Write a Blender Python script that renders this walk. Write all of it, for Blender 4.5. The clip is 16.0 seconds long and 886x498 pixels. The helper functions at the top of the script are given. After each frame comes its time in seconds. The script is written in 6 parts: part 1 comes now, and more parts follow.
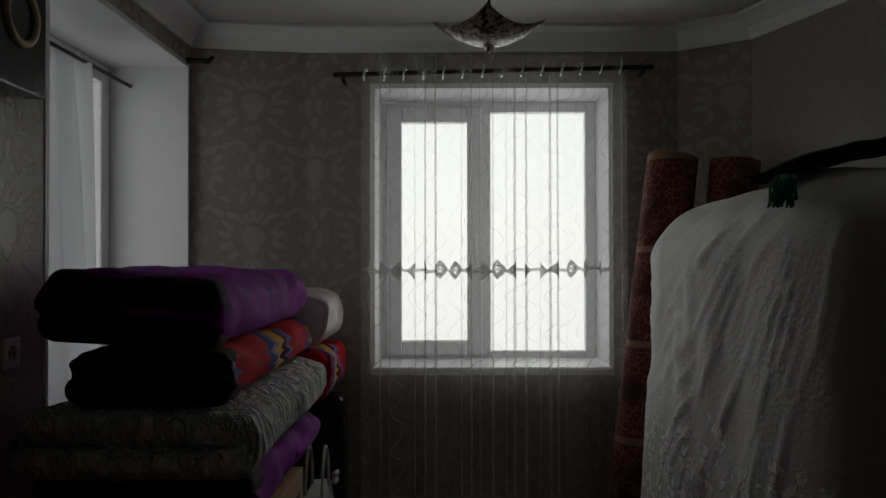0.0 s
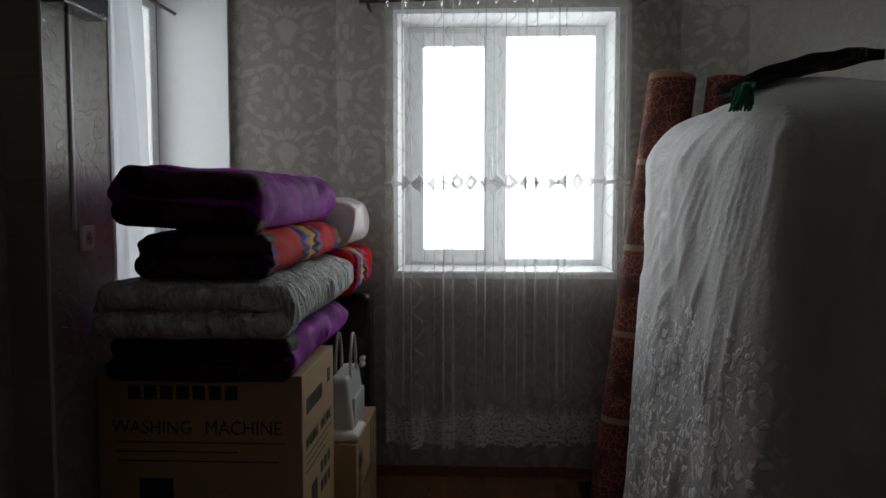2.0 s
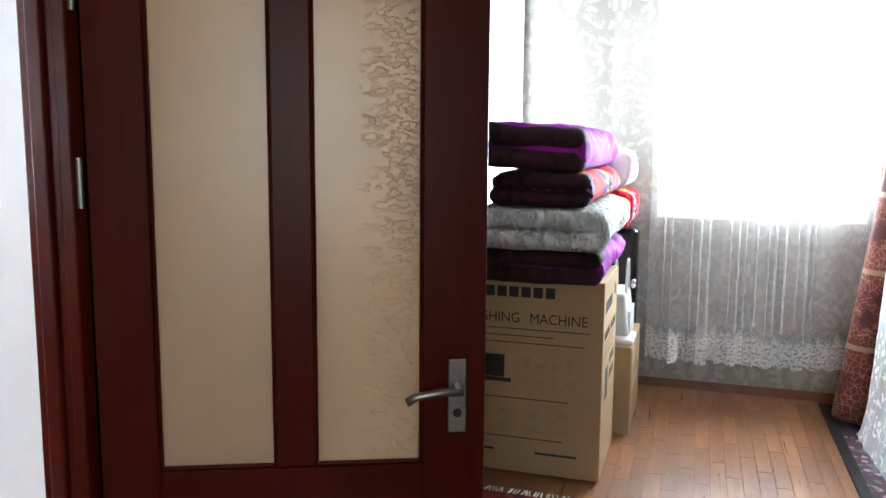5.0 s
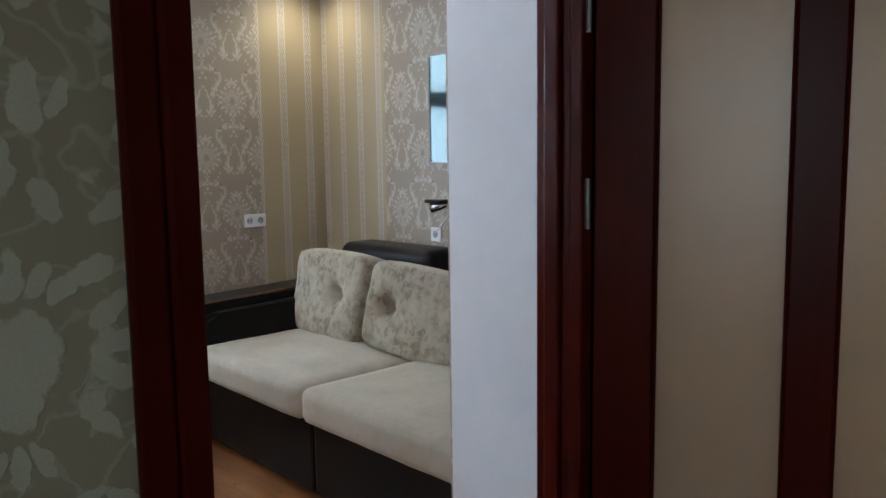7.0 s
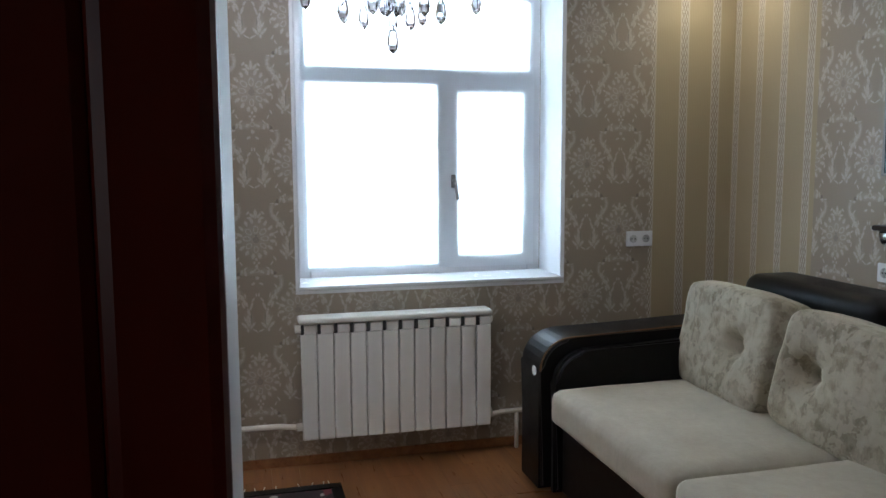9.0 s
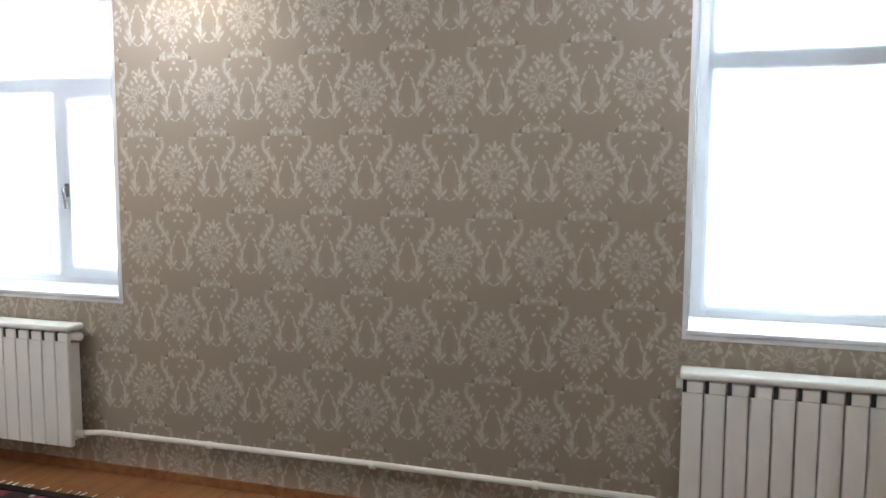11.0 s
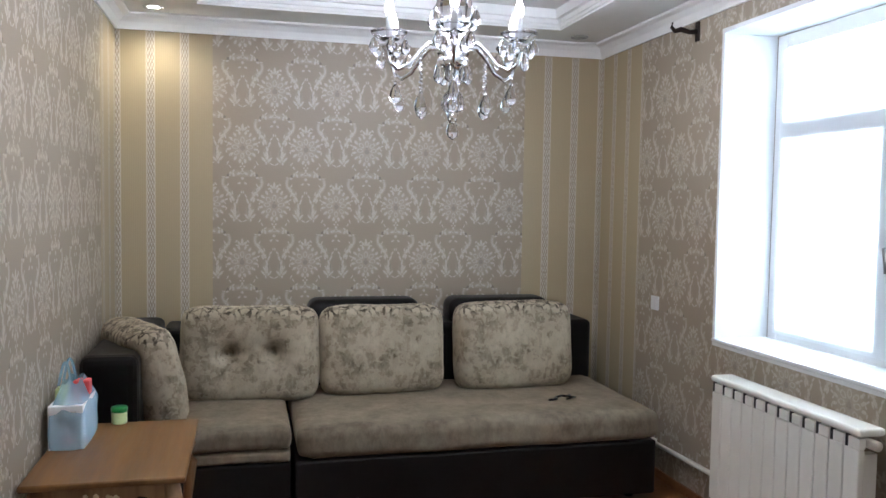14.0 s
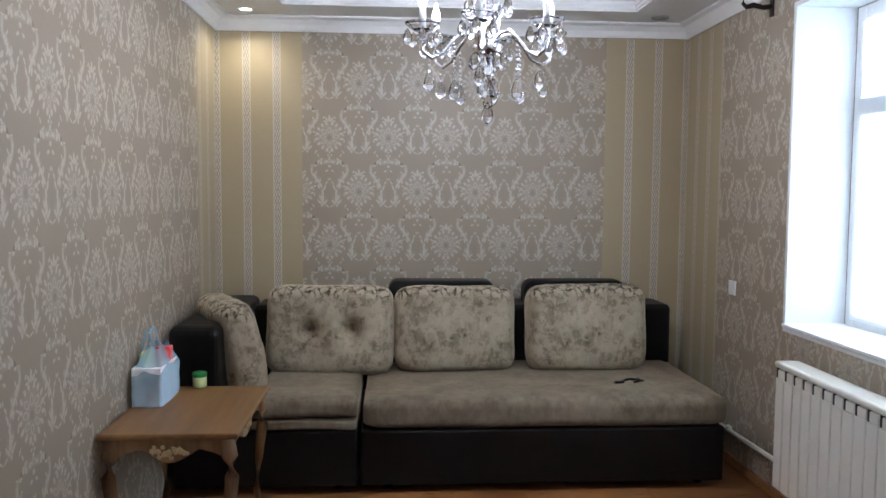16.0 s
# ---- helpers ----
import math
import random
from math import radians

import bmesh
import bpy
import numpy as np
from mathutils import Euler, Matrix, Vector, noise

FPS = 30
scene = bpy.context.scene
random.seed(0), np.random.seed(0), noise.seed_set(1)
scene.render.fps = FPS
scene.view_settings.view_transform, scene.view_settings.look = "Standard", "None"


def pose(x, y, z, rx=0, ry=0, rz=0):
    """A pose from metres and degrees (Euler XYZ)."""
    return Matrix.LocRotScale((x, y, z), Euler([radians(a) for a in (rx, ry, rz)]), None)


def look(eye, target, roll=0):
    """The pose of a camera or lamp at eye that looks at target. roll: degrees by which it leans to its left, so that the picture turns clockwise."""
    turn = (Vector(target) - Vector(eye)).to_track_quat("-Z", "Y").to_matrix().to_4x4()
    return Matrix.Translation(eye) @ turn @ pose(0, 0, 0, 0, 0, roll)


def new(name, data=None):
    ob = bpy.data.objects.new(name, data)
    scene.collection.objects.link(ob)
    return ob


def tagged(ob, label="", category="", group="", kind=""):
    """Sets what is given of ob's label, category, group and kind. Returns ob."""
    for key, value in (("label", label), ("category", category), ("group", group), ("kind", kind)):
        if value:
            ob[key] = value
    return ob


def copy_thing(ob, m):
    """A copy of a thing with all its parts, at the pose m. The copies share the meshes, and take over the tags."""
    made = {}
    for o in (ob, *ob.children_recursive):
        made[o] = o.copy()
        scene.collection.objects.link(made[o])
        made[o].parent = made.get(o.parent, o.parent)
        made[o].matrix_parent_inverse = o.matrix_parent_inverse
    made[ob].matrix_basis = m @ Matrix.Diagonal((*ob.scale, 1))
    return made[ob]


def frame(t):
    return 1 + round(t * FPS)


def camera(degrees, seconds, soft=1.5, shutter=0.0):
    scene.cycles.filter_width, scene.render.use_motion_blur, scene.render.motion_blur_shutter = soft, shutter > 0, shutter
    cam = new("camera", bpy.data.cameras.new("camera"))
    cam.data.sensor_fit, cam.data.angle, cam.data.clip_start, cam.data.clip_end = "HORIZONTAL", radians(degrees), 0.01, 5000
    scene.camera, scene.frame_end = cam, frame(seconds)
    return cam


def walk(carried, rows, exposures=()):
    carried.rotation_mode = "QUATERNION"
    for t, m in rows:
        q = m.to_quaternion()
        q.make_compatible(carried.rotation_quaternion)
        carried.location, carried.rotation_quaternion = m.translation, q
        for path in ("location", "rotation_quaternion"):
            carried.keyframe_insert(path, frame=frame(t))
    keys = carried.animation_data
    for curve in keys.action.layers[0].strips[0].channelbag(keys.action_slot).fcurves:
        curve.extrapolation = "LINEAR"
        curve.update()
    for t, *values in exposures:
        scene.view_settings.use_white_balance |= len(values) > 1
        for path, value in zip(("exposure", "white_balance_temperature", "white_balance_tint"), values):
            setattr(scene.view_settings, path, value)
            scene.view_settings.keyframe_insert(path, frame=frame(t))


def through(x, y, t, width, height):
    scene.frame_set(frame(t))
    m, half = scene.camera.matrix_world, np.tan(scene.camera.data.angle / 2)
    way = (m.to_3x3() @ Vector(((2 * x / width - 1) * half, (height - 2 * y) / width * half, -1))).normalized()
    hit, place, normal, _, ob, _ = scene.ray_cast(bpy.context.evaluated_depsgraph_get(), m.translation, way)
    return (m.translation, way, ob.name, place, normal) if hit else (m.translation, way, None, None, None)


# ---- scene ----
EXPOSURES = [(0, -3.1, 7800, 15), (0.5, -3.1, 7800, 15), (1.0, -2.9, 7800, 15), (1.5, -2.2, 7600, 14), (2.0, -1.55, 7300, 13), (2.5, -0.75, 7200, 12), (3.0, 0.15, 6800, 10), (3.2, 0.4, 6700, 10), (5.3, 2.2, 6500, 9), (5.5, 2.2, 6500, 9), (6.0, 1.85, 6300, 9), (6.5, 0.85, 6000, 9), (7.0, 0.9, 5900, 9), (7.5, 1.15, 5900, 9), (8.2, 1.15, 5900, 9), (10.3, -1.2, 6000, 5), (10.5, -1.2, 6000, 5), (10.8, 0.2, 6200, 8), (11.0, 0.95, 6300, 9), (11.5, 0.85, 6300, 9), (12.0, -1.25, 6100, -4), (12.5, -2.2, 6000, -2), (13.0, 0.3, 6100, 8), (13.5, 0.8, 6000, 9), (14.0, 0.65, 6000, 9), (15.0, 0.6, 5900, 9), (16.0, 0.5, 5900, 9)]
cam = camera(58.4, 16.0)
PATH = [
    (0, (-0.255, 0.528, 1.528), (-0.268, 2.528, 1.554), -0.1),
    (0.5, (-0.274, 0.496, 1.502), (-0.272, 2.496, 1.5), -0.3),
    (1, (-0.272, 0.435, 1.467), (-0.279, 2.434, 1.415), -0.3),
    (1.5, (-0.224, 0.322, 1.43), (-0.269, 2.319, 1.336), -0.2),
    (2, (-0.164, 0.181, 1.418), (-0.265, 2.174, 1.283), -0.0),
    (2.5, (-0.136, -0.003, 1.395), (-0.288, 1.984, 1.227), 0.2),
    (3, (-0.113, -0.179, 1.365), (-0.314, 1.802, 1.172), 0.7),
    (5.3, (-0.42, -0.699, 1.415), (-1.151, 1.143, 1.143), 0.2),
    (5.5, (-0.439, -0.732, 1.415), (-1.265, 1.07, 1.147), 0.1),
    (6, (-0.498, -0.768, 1.412), (-1.565, 0.905, 1.16), 0.1),
    (6.5, (-0.549, -0.727, 1.416), (-1.839, 0.782, 1.174), -0.5),
    (7, (-0.585, -0.648, 1.428), (-2.047, 0.697, 1.197), -0.8),
    (7.5, (-0.674, -0.566, 1.416), (-2.259, 0.635, 1.199), -1.1),
    (8, (-0.849, -0.452, 1.453), (-2.52, 0.627, 1.247), -1.0),
    (8.2, (-0.913, -0.404, 1.454), (-2.616, 0.623, 1.246), -0.8),
    (9.25, (-1.33, -0.15, 1.445), (-3.30, 0.17, 1.235), -0.2),
    (10.3, (-1.671, -0.015, 1.39), (-3.664, -0.051, 1.224), 0.2),
    (10.5, (-1.763, 0.037, 1.408), (-3.745, -0.162, 1.237), 0.2),
    (11, (-1.925, 0.058, 1.459), (-3.825, -0.537, 1.264), 0.2),
    (11.5, (-2.1, -0.007, 1.479), (-3.855, -0.948, 1.293), 0.0),
    (12, (-2.235, -0.054, 1.476), (-3.749, -1.351, 1.305), 0.1),
    (12.5, (-2.374, -0.083, 1.48), (-3.604, -1.654, 1.336), 0.1),
    (13, (-2.51, -0.137, 1.494), (-3.448, -1.899, 1.361), 0.5),
    (13.5, (-2.634, -0.263, 1.495), (-3.312, -2.141, 1.374), 0.7),
    (14, (-2.751, -0.355, 1.511), (-3.229, -2.294, 1.399), 0.9),
    (14.5, (-2.907, -0.394, 1.518), (-3.22, -2.366, 1.407), 1.0),
    (15, (-3.041, -0.391, 1.508), (-3.247, -2.378, 1.397), 0.7),
    (15.5, (-3.091, -0.31, 1.498), (-3.241, -2.3, 1.374), 0.5),
    (16, (-3.126, -0.157, 1.489), (-3.249, -2.148, 1.346), 0.4),
]
walk(cam, [(t, look(eye, target, roll)) for t, eye, target, roll in PATH], EXPOSURES)

# ---- world and large lights ----
world = bpy.data.worlds.new("overcast")
scene.world = world
world.use_nodes = True
wn = world.node_tree.nodes
sky = wn.new("ShaderNodeTexSky")
sky.sky_type, sky.sun_disc = "NISHITA", False
sky.sun_elevation, sky.sun_rotation = radians(35), radians(120)
world.node_tree.links.new(sky.outputs[0], wn["Background"].inputs[0])
wn["Background"].inputs[1].default_value = 0.12
sun = new("sun", bpy.data.lights.new("sun", "SUN"))
sun.data.energy, sun.data.angle, sun.data.color = 0.6, radians(15), (1, 0.97, 0.92)
sun.matrix_world = look((4, -3, 6), (0, 0, 1))


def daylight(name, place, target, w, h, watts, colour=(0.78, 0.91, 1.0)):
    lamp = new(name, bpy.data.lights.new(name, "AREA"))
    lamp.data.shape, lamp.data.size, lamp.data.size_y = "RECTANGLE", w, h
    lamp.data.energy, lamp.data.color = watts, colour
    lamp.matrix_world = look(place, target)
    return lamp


daylight("daylight_bedroom", (-0.06, 4.75, 1.66), (-0.06, 0, 1.66), 1.5, 1.7, 122)
daylight("daylight_side", (-1.98, 3.4, 1.7), (0, 3.4, 1.7), 1.3, 1.5, 43)
daylight("daylight_living_north", (-5.55, 0.72, 1.63), (0, 0.72, 1.63), 1.5, 1.75, 80)
daylight("daylight_living_south", (-5.55, -3.16, 1.63), (0, -3.16, 1.63), 1.5, 1.75, 80)
# unseen hall window: lamp and its wall opening added to light the white pier
daylight("daylight_hall_unseen", (0.2, -2.72, 1.55), (0.2, 0, 1.5), 1.0, 1.3, 5.5)
for sx, sy in ((-2.25, -4.98), (-4.74, -2.05), (-4.74, 2.08)):
    s = new("downlight_lamp", bpy.data.lights.new("downlight_lamp", "SPOT"))
    s.data.energy, s.data.spot_size, s.data.spot_blend = 9, radians(150), 0.85
    s.data.color, s.data.shadow_soft_size = (1.0, 0.90, 0.72), 0.04
    s.matrix_world = look((sx, sy, 2.535), (sx, sy, 0))
for gx, gy, watts in ((-3.48, -3.2, 58), (-3.42, 0.22, 20)):
    glow = new("chandelier_lamp", bpy.data.lights.new("chandelier_lamp", "POINT"))
    glow.data.energy, glow.data.color, glow.data.shadow_soft_size = watts, (0.93, 0.92, 1.0), 0.12
    glow.location = (gx, gy, 2.33)

# ---- the plan, in metres ----
W, E, N, S = -5.0, -2.02, 2.36, -5.2      # living room
AN, AW, AE, AS = 4.12, -1.40, 1.35, 0.75  # bedroom
CEIL = 2.56
PITCH, ROW = 0.369, 0.338                 # repeat of the living room paper


# ---- node helpers ----
class Nodes:
    def __init__(self, name):
        self.mat = bpy.data.materials.new(name)
        self.mat.use_nodes = True
        self.t = self.mat.node_tree
        self.p = self.t.nodes["Principled BSDF"]
        self.o = self.t.nodes["Material Output"]

    def n(self, kind, **ins):
        node = self.t.nodes.new(kind)
        for k, v in ins.items():
            self.put(node, k.replace("_", " "), v)
        return node

    def put(self, node, key, v):
        sock = node.inputs[int(key) if key.isdigit() else key]
        if isinstance(v, bpy.types.NodeSocket):
            self.t.links.new(v, sock)
        elif isinstance(v, tuple) and len(v) == 3 and sock.type == "RGBA":
            sock.default_value = (*v, 1)
        else:
            sock.default_value = v

    def m(self, op, a, b=0.0, c=0.0):
        node = self.t.nodes.new("ShaderNodeMath")
        node.operation = op
        for i, v in enumerate((a, b, c)):
            self.put(node, str(i), v)
        return node.outputs[0]

    def mix(self, f, a, b):
        node = self.t.nodes.new("ShaderNodeMix")
        node.data_type = "RGBA"
        for i, v in ((0, f), (6, a), (7, b)):
            self.put(node, str(i), v)
        return node.outputs[2]

    def ramp(self, v, lo, hi, a=0.0, b=1.0):
        node = self.t.nodes.new("ShaderNodeMapRange")
        for i, x in enumerate((v, lo, hi, a, b)):
            self.put(node, str(i), x)
        return node.outputs[0]

    def noise(self, vec, scale, detail=3.0, rough=0.5):
        node = self.t.nodes.new("ShaderNodeTexNoise")
        node.inputs["Scale"].default_value = scale
        node.inputs["Detail"].default_value = detail
        node.inputs["Roughness"].default_value = rough
        if vec is not None:
            self.t.links.new(vec, node.inputs["Vector"])
        return node.outputs[0]

    def pos(self):
        return self.t.nodes.new("ShaderNodeNewGeometry").outputs["Position"]

    def obj(self):
        return self.t.nodes.new("ShaderNodeTexCoord").outputs["Object"]

    def uv(self):
        return self.t.nodes.new("ShaderNodeTexCoord").outputs["UV"]

    def xyz(self, vec):
        node = self.t.nodes.new("ShaderNodeSeparateXYZ")
        self.t.links.new(vec, node.inputs[0])
        return node.outputs

    def vec(self, x, y=0.0, z=0.0):
        node = self.t.nodes.new("ShaderNodeCombineXYZ")
        for i, v in enumerate((x, y, z)):
            self.put(node, str(i), v)
        return node.outputs[0]

    def scaled(self, vec, s):
        node = self.t.nodes.new("ShaderNodeMapping")
        self.t.links.new(vec, node.inputs[0])
        node.inputs["Scale"].default_value = s
        return node.outputs[0]

    def bump(self, height, strength=0.3, distance=0.005):
        node = self.n("ShaderNodeBump", Strength=strength, Distance=distance, Height=height)
        self.t.links.new(node.outputs[0], self.p.inputs["Normal"])
        return node.outputs[0]

    def set(self, **ins):
        for k, v in ins.items():
            self.put(self.p, k.replace("_", " "), v)
        return self

    def ellipse(self, vec, cx, cy, rx, ry, deg=0.0, lo=0.82, hi=1.1):
        """1 inside an ellipse, 0 outside, with a soft rim."""
        node = self.t.nodes.new("ShaderNodeMapping")
        node.vector_type = "TEXTURE"
        self.t.links.new(vec, node.inputs[0])
        node.inputs["Location"].default_value = (cx, cy, 0)
        node.inputs["Rotation"].default_value = (0, 0, radians(deg))
        node.inputs["Scale"].default_value = (rx, ry, 1)
        ln = self.t.nodes.new("ShaderNodeVectorMath")
        ln.operation = "LENGTH"
        self.t.links.new(node.outputs[0], ln.inputs[0])
        return self.ramp(ln.outputs["Value"], lo, hi, 1.0, 0.0)

    def cell(self, u, v, p, h, u0, v0):
        """Half-drop repeat, mirrored about each motif's middle: the folded place in the cell."""
        b = self.m("DIVIDE", self.m("SUBTRACT", v, v0 - h / 2), h)
        row = self.m("FLOOR", b)
        lv = self.m("MULTIPLY", self.m("SUBTRACT", self.m("SUBTRACT", b, row), 0.5), h)
        odd = self.m("MULTIPLY", self.m("FRACT", self.m("MULTIPLY", row, 0.5)), 1.0)
        a = self.m("ADD", self.m("DIVIDE", self.m("SUBTRACT", u, u0), p), odd)
        fu = self.m("SUBTRACT", self.m("FRACT", self.m("ADD", a, 0.5)), 0.5)
        return self.vec(self.m("MULTIPLY", self.m("ABSOLUTE", fu), p), lv)

    def union(self, vals):
        r = vals[0]
        for v in vals[1:]:
            r = self.m("MAXIMUM", r, v)
        return r


def plain(name, colour, rough=0.5, metal=0.0, vary=0.12, scale=12.0, bump=0.1, coat=0.0, spec=0.5):
    k = Nodes(name)
    v = k.obj()
    f = k.m("MULTIPLY", k.m("ADD", k.noise(v, scale, 4), k.noise(v, scale * 7, 2)), 0.5)
    lo = tuple(c * (1 - vary) for c in colour)
    hi = tuple(min(1, c * (1 + vary)) for c in colour)
    k.set(Base_Color=k.mix(k.ramp(f, 0.3, 0.7), lo, hi), Metallic=metal, Coat_Weight=coat, Specular_IOR_Level=spec,
          Roughness=k.ramp(f, 0.3, 0.7, rough * 0.85, min(1, rough * 1.15)))
    if bump:
        k.bump(k.noise(v, scale * 12, 3), bump, 0.002)
    return k.mat


def warped(k, u, v, scale, amp):
    """The place nudged by a soft noise, so that drawn edges are not ruler-clean."""
    vec = k.vec(u, v)
    tex = k.t.nodes.new("ShaderNodeTexNoise")
    tex.inputs["Scale"].default_value = scale
    tex.inputs["Detail"].default_value = 2.0
    k.t.links.new(vec, tex.inputs["Vector"])
    c = k.xyz(tex.outputs["Color"])
    return (k.m("ADD", u, k.m("MULTIPLY", k.m("SUBTRACT", c[0], 0.5), amp)), k.m("ADD", v, k.m("MULTIPLY", k.m("SUBTRACT", c[1], 0.5), amp)))


def paint(k, c, shapes, rim=(0.82, 1.1)):
    """Join shapes one by one: ("e", x, y, rx, ry, turn) ellipse, ("o", the same) its outline, ("m", x, y, rx, ry, turn, dx, dy) crescent."""
    acc = None

    def spot(x, y, rx, ry, deg=0.0):
        return k.ellipse(c, x, y, rx, ry, deg, *rim)
    for i, (kind, x, y, *a) in enumerate(shapes):
        if i and i % 5 == 0:
            # each group waits for the one before it
            late = k.t.nodes.new("ShaderNodeVectorMath")
            late.operation = "MULTIPLY_ADD"
            k.t.links.new(acc, late.inputs[0])
            late.inputs[1].default_value = (1e-7, 1e-7, 0.0)
            k.t.links.new(c, late.inputs[2])
            c = late.outputs[0]
        if kind == "e":
            v = spot(x, y, *a)
        elif kind == "o":
            v = k.m("SUBTRACT", spot(x, y, *a), spot(x, y, a[0] * 0.55, a[1] * 0.60, *a[2:]))
        else:
            v = k.m("SUBTRACT", spot(x, y, *a[:3]), spot(x + a[3], y + a[4], *a[:3]))
        acc = v if acc is None else k.m("MAXIMUM", acc, v)
    return acc


def damask_fine(k, u, v, u0, v0):
    """Flower medallions between swaying stems, leaf pairs and small crowns: pale motif, dark hollow."""
    u, v = warped(k, u, v, 95.0, 0.008)
    u, v = warped(k, u, v, 240.0, 0.005)
    c = k.cell(u, v, PITCH, ROW, u0, v0)
    m = PITCH / 2
    bloom = [("o", 0.041, 0.0046, 0.0217, 0.0137, 4), ("o", 0.0331, 0.0353, 0.0217, 0.0137, 42), ("o", 0.0331, -0.0296, 0.0194, 0.0125, -40), ("o", 0, -0.0467, 0.0125, 0.0194), ("o", 0, 0.0456, 0.0137, 0.0217),
             ("e", 0.073, 0.0228, 0.016, 0.008, 25), ("e", 0.0775, -0.0091, 0.0148, 0.008, -10), ("e", 0.0638, -0.0388, 0.016, 0.008, -40), ("e", 0.041, -0.0616, 0.0148, 0.008, -62), ("e", 0.0148, -0.0775, 0.0091, 0.0137, 14),
             ("e", 0.0661, 0.0524, 0.0148, 0.008, 46), ("e", 0.0433, 0.0752, 0.0137, 0.008, 62), ("e", 0.0182, 0.0866, 0.008, 0.0137, -20), ("e", 0, 0.1186, 0.008, 0.0217), ("e", 0.016, 0.1117, 0.0068, 0.016, -38), ("e", 0.0274, 0.1003, 0.0114, 0.0057, 8)]
    stem = [("m", .090, .126, .024, .040, 12, .013, .002), ("e", .098, .163, .010, .007, 20), ("e", .093, .096, .011, .024, 38), ("e", .111, .068, .011, .021, 42), ("e", .128, .040, .009, .020, 30), ("e", .097, .062, .005, .012, -15),
            ("e", .118, .030, .006, .016, 20), ("e", .094, .034, .005, .010, -60)]
    leaves = [("e", m - .030, .024, .006, .020, -22), ("e", m - .042, -.004, .007, .020, 14), ("e", m - .044, -.044, .012, .032, 4), ("e", m - .062, -.066, .007, .021, 44), ("e", m - .027, -.068, .007, .021, -40),
              ("e", m - .058, -.038, .005, .017, 24), ("e", m - .014, -.092, .004, .015, 60), ("e", m - .048, -.088, .006, .010, 0)]
    vines = [("e", .074, .170, .006, .014, 60), ("e", .052, -.136, .005, .012, 50), ("e", .100, .118, .004, .012, -30), ("e", .128, .074, .004, .012, 10), ("e", m - .020, .055, .005, .013, -35), ("e", m - .006, .078, .004, .009),
             ("e", .084, -.090, .004, .013, 30), ("e", .070, -.112, .004, .011, -30), ("e", .086, .012, .004, .008, 30), ("e", .092, -.022, .004, .010, -10), ("e", .034, .124, .005, .010, 40), ("e", 0, .134, .004, .007), ("e", 0, -.094, .005, .008)]
    crown = [("o", 0, -.146, .013, .012), ("e", .022, -.152, .013, .008, -20), ("e", 0, -.126, .007, .009), ("e", m, .158, .009, .009), ("e", m - .018, .130, .010, .006, 30), ("e", .052, -.158, .008, .016, -14), ("e", .069, -.154, .007, .015, 14), ("e", .010, -.110, .006, .006)]
    dark = paint(k, c, [("e", 0, -.002, .015, .016), ("e", .079, -.163, .012, .012), ("e", .0, .019, .006, .005), ("e", m - .033, -.034, .004, .028), ("e", .104, .088, .005, .018, 40)])
    body = paint(k, c, [("e", 0, .008, .082, .092), ("e", m - .044, -.046, .026, .050, 6), ("e", .104, .080, .020, .050, 36), ("e", .030, -.152, .045, .020)], (0.5, 1.2))
    drawn = paint(k, c, bloom + stem + leaves + vines + crown, (0.70, 1.22))
    return k.m("MAXIMUM", drawn, k.m("MULTIPLY", body, 0.30)), dark


def damask_bold(k, u, v, u0, v0):
    """Broad leafy damask: a shield framed by curling, ragged leaves."""
    u, v = warped(k, u, v, 11.0, 0.022)
    u, v = warped(k, u, v, 46.0, 0.017)
    c = k.cell(u, v, 0.53, 0.30, u0, v0)
    shield = [("e", 0, .012, .050, .048), ("e", 0, -.036, .024, .038), ("e", 0, .104, .014, .028), ("e", .029, .096, .012, .024, -32), ("e", .052, .080, .011, .020, -58), ("e", 0, -.112, .011, .026), ("e", .026, -.106, .010, .022, 24)]
    frame_leaves = [("m", .070, .0, .040, .082, -6, -.020, .006), ("e", .108, .056, .030, .013, 42), ("e", .122, .018, .031, .012, 12), ("e", .116, -.028, .030, .013, -24), ("e", .088, -.076, .032, .013, -52), ("e", .090, .104, .030, .014, 18)]
    links = [("m", .182, .058, .036, .044, 28, .014, -.006), ("m", .186, -.066, .038, .044, -24, .010, .012), ("e", .236, .0, .017, .040), ("e", .205, .0, .008, .024, 20), ("e", .150, .116, .030, .013, 32), ("e", .148, -.122, .030, .013, -30),
             ("e", .224, .112, .015, .028, 20), ("e", .222, -.116, .016, .028, -22), ("e", .262, .072, .011, .030), ("e", .262, -.076, .011, .030), ("e", .196, .134, .026, .010, -10)]
    field = paint(k, c, shield + frame_leaves + links, (0.45, 1.45))
    lobes = k.m("SUBTRACT", k.noise(k.vec(u, v), 30.0, 3, 0.55), 0.5)
    tendril = k.ramp(k.m("ABSOLUTE", k.m("SUBTRACT", k.noise(k.vec(u, v), 13.0, 1), 0.47)), 0.010, 0.030, 0.40, 0.0)
    return k.m("MAXIMUM", k.ramp(k.m("ADD", field, k.m("MULTIPLY", lobes, 1.15)), 0.36, 0.52), tendril)


